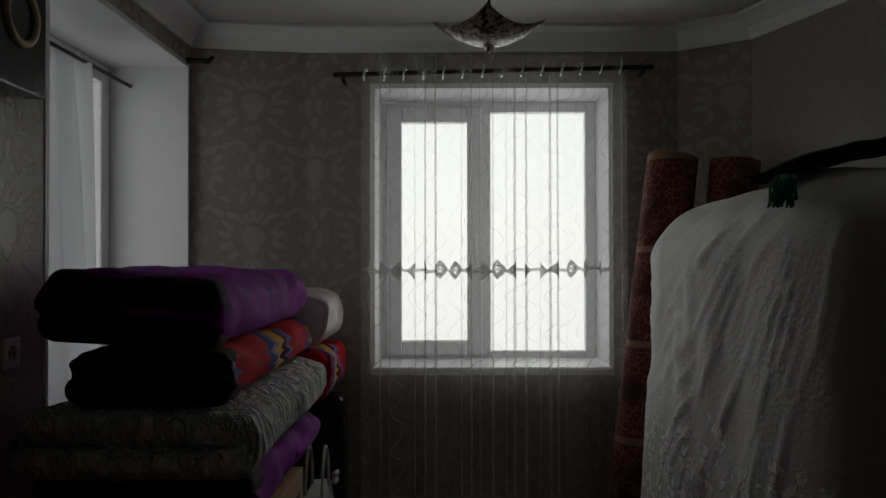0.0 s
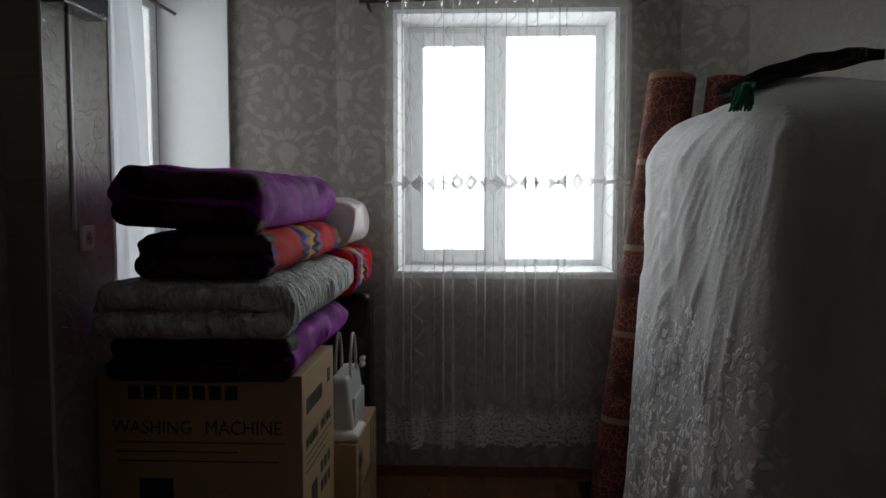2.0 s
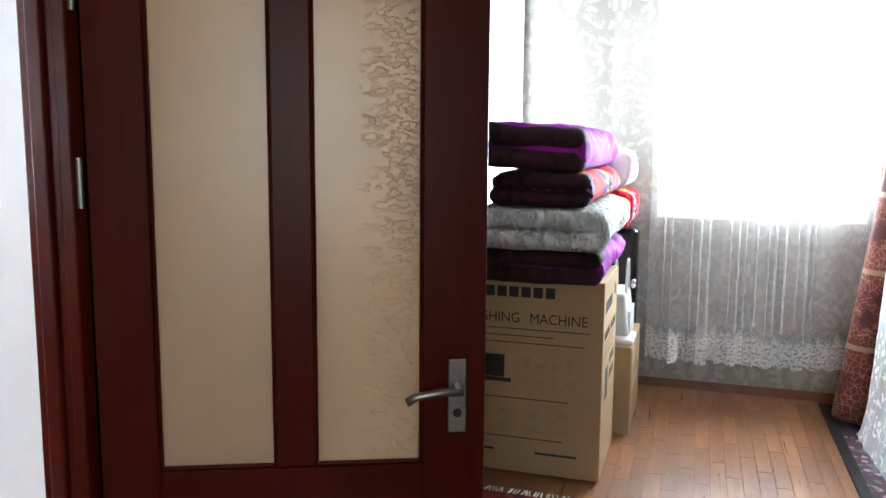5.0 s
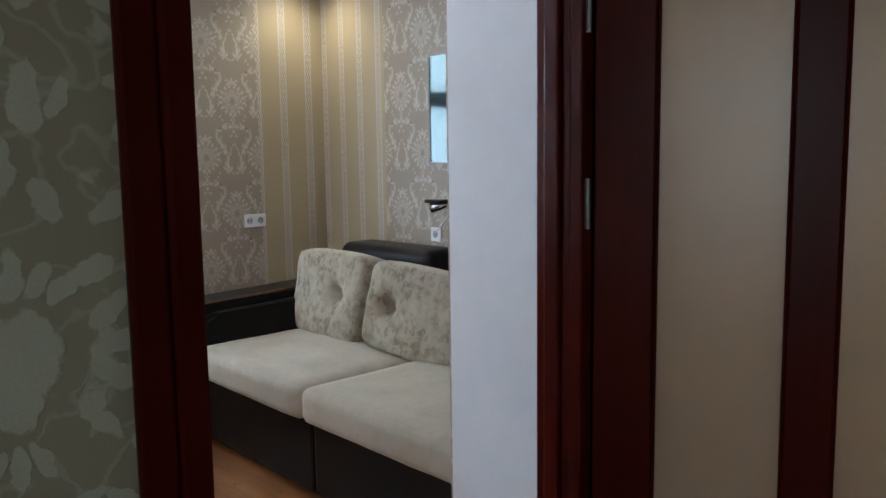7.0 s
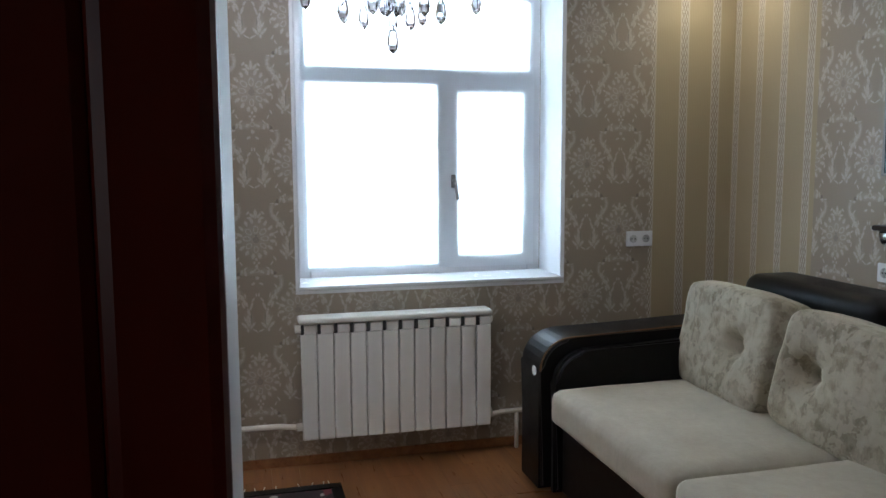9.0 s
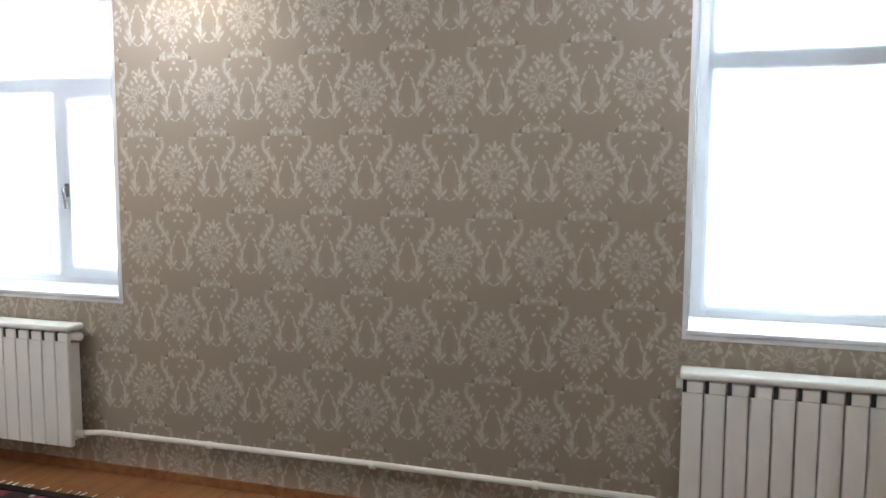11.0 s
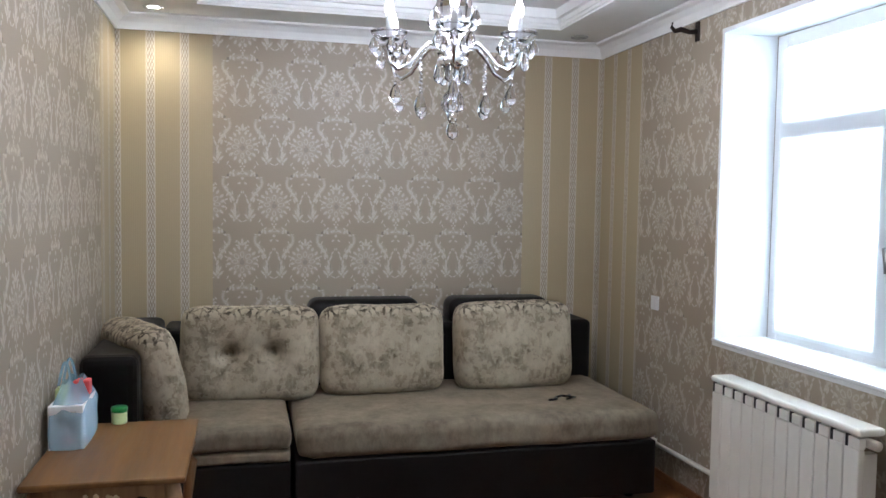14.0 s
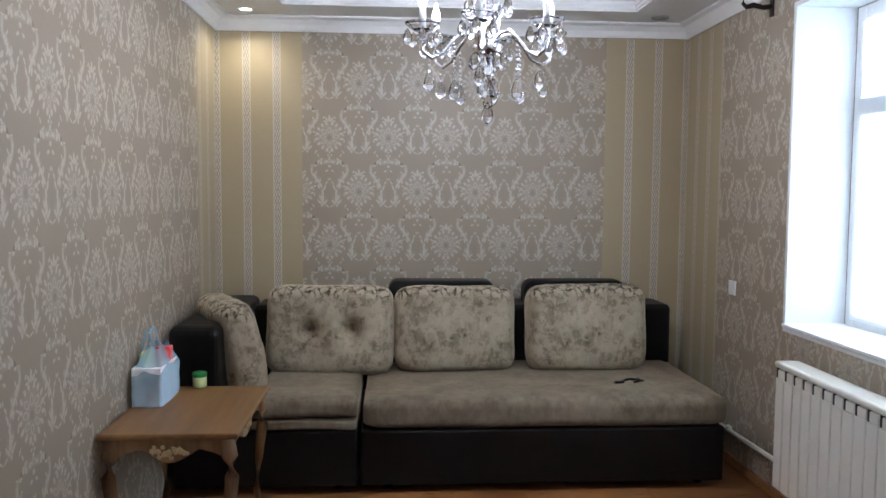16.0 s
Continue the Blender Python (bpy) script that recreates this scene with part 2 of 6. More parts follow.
def paper_living(name, axis, u0, v0, edges, band0):
    """Brown damask paper; golden striped strips below the first edge and above the second."""
    k = Nodes(name)
    xyz = k.xyz(k.pos())
    u, v = xyz[axis], xyz[2]
    pale, dark = damask_fine(k, u, v, u0, v0)
    fine = k.noise(k.scaled(k.pos(), (60, 60, 900)), 1.0, 2)
    broad = k.noise(k.pos(), 1.7, 3)
    ground = k.mix(broad, (0.292, 0.240, 0.176), (0.330, 0.276, 0.206))
    ground = k.mix(k.m("MULTIPLY", fine, 0.25), ground, (0.235, 0.185, 0.130))
    col = k.mix(k.m("MULTIPLY", dark, 0.60), ground, (0.14, 0.115, 0.09))
    col = k.mix(k.m("MULTIPLY", pale, k.ramp(k.noise(k.pos(), 150.0, 2), 0.3, 0.65, 0.45, 0.88)), col, (0.53, 0.475, 0.40))
    s = k.m("ABSOLUTE", k.m("SUBTRACT", k.m("FRACT", k.m("ADD", k.m("DIVIDE", k.m("SUBTRACT", u, band0), 0.186), 0.5)), 0.5))
    band = k.ramp(s, 0.125, 0.15, 1.0, 0.0)
    rim = k.m("MULTIPLY", k.ramp(s, 0.095, 0.115), band)
    orn = k.ramp(k.m("SINE", k.m("ADD", k.m("MULTIPLY", v, 150.0), k.m("MULTIPLY", k.m("SINE", k.m("MULTIPLY", u, 420.0)), 2.2))), 0.1, 0.5)
    thread = k.ramp(k.m("SINE", k.m("MULTIPLY", u, 640.0)), -1, 1)
    gold = k.mix(k.m("MULTIPLY", thread, 0.5), (0.355, 0.285, 0.172), (0.425, 0.348, 0.216))
    bcol = k.mix(orn, (0.30, 0.25, 0.19), (0.55, 0.50, 0.42))
    stripes = k.mix(band, gold, k.mix(rim, bcol, (0.52, 0.46, 0.36)))
    zone = k.m("MAXIMUM", k.ramp(u, edges[0] - .002, edges[0] + .002, 1.0, 0.0), k.ramp(u, edges[1] - .002, edges[1] + .002))
    k.set(Base_Color=k.mix(zone, col, stripes), Roughness=k.mix(zone, k.mix(pale, (0.46,) * 3, (0.30,) * 3), (0.42,) * 3), Specular_IOR_Level=0.5)
    k.bump(k.m("ADD", k.m("MULTIPLY", k.m("SUBTRACT", pale, dark), k.m("SUBTRACT", 1.0, zone)), k.m("MULTIPLY", k.noise(k.scaled(k.pos(), (90, 90, 300)), 1.0, 3), 0.8)), 0.35, 0.002)
    return k.mat


def paper_bold(name, axis, u0, v0, ground, motif, rough, relief=0.3):
    k = Nodes(name)
    xyz = k.xyz(k.pos())
    pale = damask_bold(k, xyz[axis], xyz[2], u0, v0)
    cloud = k.noise(k.pos(), 2.2, 4)
    fine = k.noise(k.pos(), 260.0, 2)
    g = k.mix(cloud, tuple(c * 0.9 for c in ground), tuple(c * 1.08 for c in ground))
    mcol = k.mix(fine, tuple(c * 0.86 for c in motif), tuple(min(1, c * 1.08) for c in motif))
    k.set(Base_Color=k.mix(pale, g, mcol), Roughness=k.ramp(pale, 0, 1, rough, rough - 0.15))
    k.bump(k.m("ADD", pale, k.m("MULTIPLY", fine, 0.5)), relief, 0.0015)
    return k.mat


def wood(name, dark, light, axis=0, scale=1.0, rough=0.35, coat=0.2, per_piece=0.0, spec=0.5):
    k = Nodes(name)
    st = [14.0 * scale] * 3
    st[axis] = 1.2 * scale
    p = k.scaled(k.pos() if per_piece else k.obj(), tuple(st))
    if per_piece:
        r = k.t.nodes.new("ShaderNodeObjectInfo").outputs["Random"]
        add = k.t.nodes.new("ShaderNodeVectorMath")
        k.t.links.new(p, add.inputs[0])
        k.t.links.new(k.vec(k.m("MULTIPLY", r, 31.0), k.m("MULTIPLY", r, 17.0), 0.0), add.inputs[1])
        p = add.outputs[0]
    g = k.noise(p, 1.0, 6, 0.6)
    ring = k.noise(p, 3.5, 4, 0.7)
    f = k.ramp(k.m("ADD", k.m("MULTIPLY", g, 0.65), k.m("MULTIPLY", ring, 0.35)), 0.32, 0.68)
    col = k.mix(f, dark, light)
    if per_piece:
        col = k.mix(k.m("MULTIPLY", r, per_piece), col, dark)
    k.set(Base_Color=col, Roughness=k.ramp(ring, 0.2, 0.8, rough * 0.8, rough * 1.25), Coat_Weight=coat, Coat_Roughness=0.15, Specular_IOR_Level=spec)
    k.bump(ring, 0.12, 0.001)
    return k.mat


def velvet(name, dark, light, floral_from=None, lo=0.42, hi=0.57, tone=0.35, sheen=0.55):
    """Crushed pile in two tones, with a woven leaf border near the top of cushions."""
    k = Nodes(name)
    o = k.obj()
    a = k.noise(o, 6.0, 3, 0.6)
    b = k.noise(k.scaled(o, (1, 1, 0.6)), 26.0, 4, 0.7)
    f = k.ramp(k.m("ADD", k.m("MULTIPLY", a, 0.5), k.m("MULTIPLY", b, 0.5)), lo, hi)
    col = k.mix(f, dark, light)
    if floral_from is not None:
        x = k.xyz(o)
        vor = k.t.nodes.new("ShaderNodeTexVoronoi")
        vor.feature = "DISTANCE_TO_EDGE"
        vor.inputs["Scale"].default_value = 21.0
        add = k.t.nodes.new("ShaderNodeVectorMath")
        tex = k.t.nodes.new("ShaderNodeTexNoise")
        tex.inputs["Scale"].default_value = 24.0
        k.t.links.new(o, tex.inputs["Vector"])
        k.t.links.new(o, add.inputs[0])
        k.t.links.new(k.scaled(tex.outputs["Color"], (0.06, 0.06, 0.06)), add.inputs[1])
        o2 = add.outputs[0]
        k.t.links.new(o2, vor.inputs["Vector"])
        leaf = k.ramp(vor.outputs["Distance"], 0.10, 0.17)
        zone = k.ramp(k.m("ADD", x[2], k.m("MULTIPLY", k.m("SUBTRACT", a, 0.5), 0.16)), floral_from, floral_from + 0.03)
        col = k.mix(k.m("MULTIPLY", zone, 0.95), col, k.mix(leaf, tuple(c * 0.35 for c in dark), light))
        faint = k.ramp(k.noise(o2, 23.0, 2, 0.6), 0.46, 0.53, 0.0, tone)
        col = k.mix(faint, col, light)
    k.set(Base_Color=col, Roughness=0.82, Sheen_Weight=sheen, Sheen_Roughness=0.35, Specular_IOR_Level=0.25)
    k.put(k.p, "Sheen Tint", tuple(min(1, c * 2.2) for c in light))
    k.bump(k.noise(o, 90.0, 3), 0.25, 0.003)
    return k.mat


def cloth_through(name, colour, through, hole=None, rough=0.9, thread=None):
    """Cloth that lets light through; hole: share of rays that pass straight."""
    k = Nodes(name)
    weave = k.noise(k.uv(), 900.0, 1)
    col = k.mix(weave, tuple(c * 0.93 for c in colour), colour)
    dif = k.n("ShaderNodeBsdfDiffuse", Color=col, Roughness=rough)
    tr = k.n("ShaderNodeBsdfTranslucent", Color=col)
    mx = k.n("ShaderNodeMixShader")
    k.put(mx, "0", k.ramp(thread(k), 0.0, 1.0, through, through * 0.1) if thread else through), k.put(mx, "1", dif.outputs[0]), k.put(mx, "2", tr.outputs[0])
    out = mx.outputs[0]
    if hole is not None:
        cl = k.n("ShaderNodeBsdfTransparent")
        m2 = k.n("ShaderNodeMixShader")
        k.put(m2, "0", hole(k)), k.put(m2, "1", out), k.put(m2, "2", cl.outputs[0])
        out = m2.outputs[0]
    k.t.links.new(out, k.o.inputs["Surface"])
    return k.mat


def sheer_thread(k):
    """Embroidery of the voile, 0 open to 1 dense: a ring-and-diamond band, swirls and a scalloped hem."""
    x = k.xyz(k.uv())
    u, z = x[0], x[1]
    du = k.m("ABSOLUTE", k.m("SUBTRACT", k.m("FRACT", k.m("DIVIDE", u, 0.115)), 0.5))
    dz = k.m("ABSOLUTE", k.m("SUBTRACT", z, 1.48))
    dia = k.m("ADD", k.m("MULTIPLY", du, 0.115 * 1.2), dz)
    lace = k.ramp(k.noise(k.uv(), 150.0, 2), 0.40, 0.52)
    ring = k.m("MULTIPLY", k.m("MULTIPLY", k.ramp(dia, 0.038, 0.046, 1.0, 0.0), k.ramp(dia, 0.012, 0.02)), k.m("ADD", 0.4, lace))
    line = k.ramp(dz, 0.005, 0.009, 1.0, 0.0)
    swirl = k.m("ABSOLUTE", k.m("SINE", k.m("ADD", k.m("MULTIPLY", u, 55.0), k.m("MULTIPLY", k.m("SINE", k.m("MULTIPLY", z, 38.0)), 1.5))))
    sw = k.m("MULTIPLY", k.ramp(swirl, 0.02, 0.09, 1.0, 0.0), k.ramp(z, 1.62, 1.75, 1.0, 0.3))
    edge = k.m("ADD", z, k.m("MULTIPLY", k.m("ABSOLUTE", k.m("SINE", k.m("MULTIPLY", u, 38.0))), 0.05))
    hem = k.m("MULTIPLY", k.ramp(edge, 0.36, 0.42, 1.0, 0.0), k.ramp(k.noise(k.uv(), 75.0, 3), 0.42, 0.50, 0.15, 1.0))
    return k.union([ring, k.m("MULTIPLY", line, 0.7), k.m("MULTIPLY", sw, 0.38), k.m("MULTIPLY", hem, 0.7)])


def sheer_holes(k):
    return k.ramp(sheer_thread(k), 0.0, 1.0, 0.72, 0.05)


# ---- materials ----
M = {}
M["paper_w"] = paper_living("wallpaper_living_west", 1, -0.876, 1.101, (-4.63, 1.877), 1.877)
M["paper_e"] = paper_living("wallpaper_living_east", 1, -2.80, 1.14, (-4.72, 9.0), -4.79)
M["paper_s"] = paper_living("wallpaper_living_south", 0, -2.718, 1.150, (-4.47, -2.55), -2.394)
M["paper_n"] = paper_living("wallpaper_living_north", 0, -4.20, 1.112, (-4.353, 9.0), -4.41)
M["paper_ax"] = paper_bold("wallpaper_bedroom_ends", 0, -1.13, 1.62, (0.285, 0.26, 0.23), (0.375, 0.35, 0.315), 0.62)
M["paper_ay"] = paper_bold("wallpaper_bedroom_sides", 1, 2.58, 1.60, (0.29, 0.265, 0.235), (0.36, 0.335, 0.30), 0.34, 0.7)
M["paper_h"] = paper_bold("wallpaper_hall", 1, -0.42, 1.20, (0.35, 0.312, 0.215), (0.52, 0.52, 0.40), 0.6, 0.5)
M["paper_hx"] = paper_bold("wallpaper_hall_ends", 0, -0.42, 1.20, (0.35, 0.312, 0.215), (0.52, 0.52, 0.40), 0.6, 0.5)
M["white"] = plain("white_paint", (0.68, 0.69, 0.705), 0.55, vary=0.03, scale=3, bump=0.06)
M["ceiling"] = plain("ceiling_paint", (0.80, 0.80, 0.79), 0.7, vary=0.03, scale=2, bump=0.05)
# ceiling paint greyed to hold down the light bounced round the bedroom
M["ceiling_greyed"] = plain("greyed_ceiling_paint", (0.56, 0.55, 0.53), 0.75, vary=0.06, scale=2, bump=0.05)
M["pvc"] = plain("white_plastic", (0.80, 0.81, 0.82), 0.25, vary=0.02, scale=4, bump=0.0)
M["enamel"] = plain("cream_enamel", (0.80, 0.78, 0.71), 0.36, vary=0.02, scale=3, bump=0.0, coat=0.1)
M["leather"] = plain("black_leather", (0.006, 0.005, 0.0048), 0.40, vary=0.3, scale=14, bump=0.2, spec=0.18)
M["chrome"] = plain("chrome", (0.75, 0.75, 0.77), 0.12, 1.0, 0.05, 8, 0.0)
M["steel"] = plain("worn_steel", (0.27, 0.255, 0.24), 0.35, 1.0, 0.2, 20, 0.05)
M["dark_metal"] = plain("dark_bronze", (0.035, 0.026, 0.022), 0.4, 0.7, 0.3, 20, 0.1)
M["laminate"] = wood("oak_laminate", (0.135, 0.045, 0.017), (0.37, 0.165, 0.066), 1, 1.0, 0.30, 0.2, 0.8)
M["laminate_x"] = wood("honey_laminate", (0.165, 0.060, 0.020), (0.37, 0.168, 0.062), 0, 1.0, 0.3, 0.25, 0.5)
M["door"] = wood("red_brown_varnish", (0.040, 0.0028, 0.0013), (0.078, 0.0066, 0.0028), 2, 0.5, 0.32, 0.0, 0.0, 0.11)
M["table"] = wood("walnut_veneer", (0.115, 0.050, 0.014), (0.25, 0.120, 0.037), 1, 1.0, 0.40, 0.08)
M["table_leg"] = wood("worn_walnut", (0.14, 0.065, 0.026), (0.30, 0.17, 0.08), 2, 1.0, 0.4, 0.2)
M["carving"] = plain("chipped_pale_carving", (0.50, 0.38, 0.22), 0.6, vary=0.3, scale=40, bump=0.4)
M["seat"] = velvet("taupe_velvet", (0.082, 0.063, 0.041), (0.235, 0.190, 0.132), None, 0.30, 0.70)
M["cushion"] = velvet("olive_crushed_velvet", (0.115, 0.088, 0.053), (0.365, 0.305, 0.218), 0.165, 0.36, 0.62, 0.55)
M["cushion_n"] = velvet("beige_crushed_velvet", (0.145, 0.120, 0.078), (0.39, 0.342, 0.256), 9.0, 0.36, 0.62, 0.6)
M["seat_n"] = velvet("beige_velvet", (0.33, 0.29, 0.22), (0.42, 0.375, 0.29), None, 0.30, 0.70)
M["purple"] = velvet("purple_velvet", (0.10, 0.001, 0.125), (0.27, 0.004, 0.31), sheen=0.12)
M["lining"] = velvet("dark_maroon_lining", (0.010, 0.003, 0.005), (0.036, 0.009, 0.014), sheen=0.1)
k = Nodes("grey_cotton")
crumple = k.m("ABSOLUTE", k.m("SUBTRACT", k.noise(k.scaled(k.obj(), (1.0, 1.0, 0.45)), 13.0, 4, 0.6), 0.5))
# creases carry shade in the colour, on top of the bump below
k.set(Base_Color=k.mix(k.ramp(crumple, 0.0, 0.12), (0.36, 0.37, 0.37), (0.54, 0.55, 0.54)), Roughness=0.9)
k.bump(k.ramp(crumple, 0.0, 0.16), 0.9, 0.02)
M["grey_cloth"] = k.mat
M["pink_cloth"] = plain("pale_pink_satin", (0.62, 0.52, 0.53), 0.5, vary=0.12, scale=16, bump=0.3)
M["cardboard"] = plain("cardboard", (0.38, 0.245, 0.125), 0.85, vary=0.08, scale=6, bump=0.12)
M["tape"] = plain("brown_tape", (0.30, 0.21, 0.13), 0.3, vary=0.1, scale=10, bump=0.05)
# print black, also used for the shade painted into the radiator slots
M["ink_and_shade"] = plain("black_print_and_shade", (0.02, 0.018, 0.016), 0.7, vary=0.1, bump=0.0)
M["bag_leather"] = plain("pale_grey_leather", (0.52, 0.53, 0.52), 0.4, vary=0.06, scale=20, bump=0.2)
M["black_vinyl"] = plain("black_vinyl", (0.012, 0.012, 0.013), 0.25, vary=0.2, scale=8, bump=0.1)
M["green_yarn"] = plain("green_yarn", (0.0, 0.20, 0.10), 0.9, vary=0.25, scale=60, bump=0.5)
M["jar_green"] = plain("pale_green_cream_jar", (0.62, 0.72, 0.36), 0.3, vary=0.04, bump=0.0)
M["lid_green"] = plain("green_lid", (0.01, 0.22, 0.04), 0.3, vary=0.1, bump=0.0)
M["carton"] = plain("white_carton", (0.78, 0.82, 0.85), 0.5, vary=0.03, bump=0.0)
M["red_print"] = plain("red_print", (0.50, 0.05, 0.05), 0.5, vary=0.1, bump=0.0)
M["sheet"] = cloth_through("white_bedsheet", (0.86, 0.88, 0.90), 0.55)
M["sheer"] = cloth_through("white_voile", (0.80, 0.80, 0.79), 0.16, sheer_holes, 0.9, sheer_thread)
M["side_curtain"] = cloth_through("white_cotton_curtain", (0.80, 0.82, 0.85), 0.24)
M["bag_film"] = cloth_through("pale_blue_plastic_film", (0.42, 0.68, 0.86), 0.4, lambda k: 0.60, 0.4)


def special_materials():
    k = Nodes("clear_glass")
    k.set(Base_Color=(1, 1, 1), Roughness=0.0, Transmission_Weight=1.0, IOR=1.45)
    M["glass"] = k.mat
    k = Nodes("crystal")
    k.set(Base_Color=(0.97, 0.97, 1.0), Roughness=0.02, Transmission_Weight=1.0, IOR=1.55)
    M["crystal"] = k.mat
    k = Nodes("mirror_glass")
    k.set(Base_Color=(0.10, 0.125, 0.125), Roughness=0.02, Metallic=1.0)
    M["mirror"] = k.mat
    k = Nodes("lit_bulb")
    k.set(Base_Color=(1, 1, 1), Emission_Color=(0.95, 0.94, 1.0), Emission_Strength=14.0)
    M["bulb"] = k.mat
    k = Nodes("lit_downlight")
    k.set(Base_Color=(1, 1, 1), Emission_Color=(1.0, 0.93, 0.78), Emission_Strength=9.0)
    M["downlight"] = k.mat
    # bark-patterned door glass
    k = Nodes("patterned_door_glass")
    o = k.obj()
    vor = k.noise(k.scaled(o, (1, 1, 2.4)), 16.0, 5, 0.62)
    ridge = k.ramp(k.m("ABSOLUTE", k.m("SUBTRACT", vor, 0.5)), 0.0, 0.025, 1.0, 0.0)
    dif = k.n("ShaderNodeBsdfDiffuse", Color=(0.60, 0.455, 0.32))
    tr = k.n("ShaderNodeBsdfTranslucent", Color=(0.64, 0.48, 0.335))
    gl = k.n("ShaderNodeBsdfGlossy", Color=(0.8, 0.8, 0.8), Roughness=0.28)
    edge = k.ramp(k.m("ADD", k.xyz(o)[0], k.m("MULTIPLY", vor, 0.20)), 0.66, 0.76)
    chips = k.noise(k.scaled(o, (1, 1, 1.9)), 48.0, 2)
    bp = k.n("ShaderNodeBump", Strength=0.6, Distance=0.006, Height=k.m("ADD", k.m("ADD", k.m("MULTIPLY", ridge, 0.02), k.m("MULTIPLY", k.ramp(k.noise(o, 130.0, 3), 0.45, 0.6), 0.012)), k.m("MULTIPLY", k.m("MULTIPLY", k.ramp(chips, 0.5, 0.56), edge), 1.8)))
    for s in (dif, tr, gl):
        k.t.links.new(bp.outputs[0], s.inputs["Normal"])
    a, b = k.n("ShaderNodeMixShader"), k.n("ShaderNodeMixShader")
    k.put(a, "0", 0.55), k.put(a, "1", dif.outputs[0]), k.put(a, "2", tr.outputs[0])
    k.put(b, "0", 0.05), k.put(b, "1", a.outputs[0]), k.put(b, "2", gl.outputs[0])
    k.t.links.new(b.outputs[0], k.o.inputs["Surface"])
    M["door_glass"] = k.mat
    # red quilt with zigzag bands
    k = Nodes("red_ikat")
    x = k.xyz(k.obj())
    zig = k.m("ADD", k.m("MULTIPLY", k.m("ADD", x[1], 0.36), 1.7), k.m("MULTIPLY", k.m("PINGPONG", k.m("MULTIPLY", k.m("ADD", x[2], k.m("MULTIPLY", x[0], 0.6)), 62.0), 1.0), 0.10))
    zig = k.m("ADD", zig, k.m("MULTIPLY", k.noise(k.scaled(k.obj(), (1, 0.3, 1)), 60.0, 2), 0.08))
    f = k.m("FRACT", zig)
    col = (0.55, 0.006, 0.010)
    for at, tone in ((0.36, (0.055, 0.045, 0.20)), (0.45, (0.20, 0.16, 0.34)), (0.52, (0.60, 0.27, 0.035)), (0.66, (0.05, 0.004, 0.008)), (0.76, (0.16, 0.12, 0.32)), (0.84, (0.55, 0.006, 0.010))):
        col = k.mix(k.ramp(f, at, at + 0.012), col, tone)
    k.set(Base_Color=col, Roughness=0.8, Specular_IOR_Level=0.08)
    k.bump(k.noise(k.obj(), 40.0, 3), 0.3, 0.004)
    M["ikat"] = k.mat
    # rolled carpet
    k = Nodes("red_persian_carpet")
    v = k.t.nodes.new("ShaderNodeTexVoronoi")
    v.feature = "DISTANCE_TO_EDGE"
    v.inputs["Scale"].default_value = 34.0
    k.t.links.new(k.obj(), v.inputs["Vector"])
    x = k.xyz(k.obj())
    line = k.ramp(k.m("ABSOLUTE", k.m("SUBTRACT", k.m("FRACT", k.m("MULTIPLY", x[2], 2.6)), 0.5)), 0.46, 0.47)
    col = k.mix(k.ramp(v.outputs["Distance"], 0.02, 0.06), (0.30, 0.16, 0.10), (0.15, 0.028, 0.022))
    col = k.mix(k.ramp(k.noise(k.obj(), 9.0, 3), 0.5, 0.62), col, (0.075, 0.018, 0.016))
    col = k.mix(line, col, (0.30, 0.18, 0.12))
    k.set(Base_Color=col, Roughness=0.95)
    k.bump(k.noise(k.obj(), 220.0, 2), 0.4, 0.003)
    M["carpet"] = k.mat
    # floral rugs
    for name, dark, pale, third in (("dark_floral_rug", (0.035, 0.02, 0.022), (0.42, 0.38, 0.34), (0.16, 0.03, 0.04)),
                                    ("pink_floral_mat", (0.06, 0.03, 0.04), (0.34, 0.20, 0.22), (0.10, 0.11, 0.12)),
                                    ("red_fringed_rug", (0.24, 0.02, 0.025), (0.34, 0.05, 0.05), (0.12, 0.02, 0.03)),
                                    ("brown_floral_throw", (0.012, 0.010, 0.010), (0.10, 0.085, 0.08), (0.03, 0.02, 0.02))):
        k = Nodes(name)
        v = k.t.nodes.new("ShaderNodeTexVoronoi")
        v.inputs["Scale"].default_value = 17.0
        k.t.links.new(k.pos(), v.inputs["Vector"])
        n2 = k.noise(k.pos(), 34.0, 3)
        col = k.mix(k.ramp(k.m("ADD", v.outputs["Distance"], k.m("MULTIPLY", n2, 0.5)), 0.48, 0.56, 1.0, 0.0), dark, pale)
        col = k.mix(k.ramp(k.noise(k.pos(), 11.0, 2), 0.56, 0.6), col, third)
        k.set(Base_Color=col, Roughness=0.95)
        k.bump(k.noise(k.pos(), 300.0, 2), 0.4, 0.003)
        M[name] = k.mat
    # lace cover: plain tulle above, embroidered flowers below
    k = Nodes("white_lace_cover_shaded")
    p = k.pos()
    z = k.xyz(p)[2]
    v = k.t.nodes.new("ShaderNodeTexVoronoi")
    v.inputs["Scale"].default_value = 24.0
    warp = k.t.nodes.new("ShaderNodeVectorMath")
    warp.operation = "ADD"
    nz = k.t.nodes.new("ShaderNodeTexNoise")
    nz.inputs["Scale"].default_value = 18.0
    k.t.links.new(p, nz.inputs["Vector"])
    k.t.links.new(p, warp.inputs[0])
    k.t.links.new(k.scaled(nz.outputs["Color"], (0.09, 0.09, 0.09)), warp.inputs[1])
    k.t.links.new(warp.outputs[0], v.inputs["Vector"])
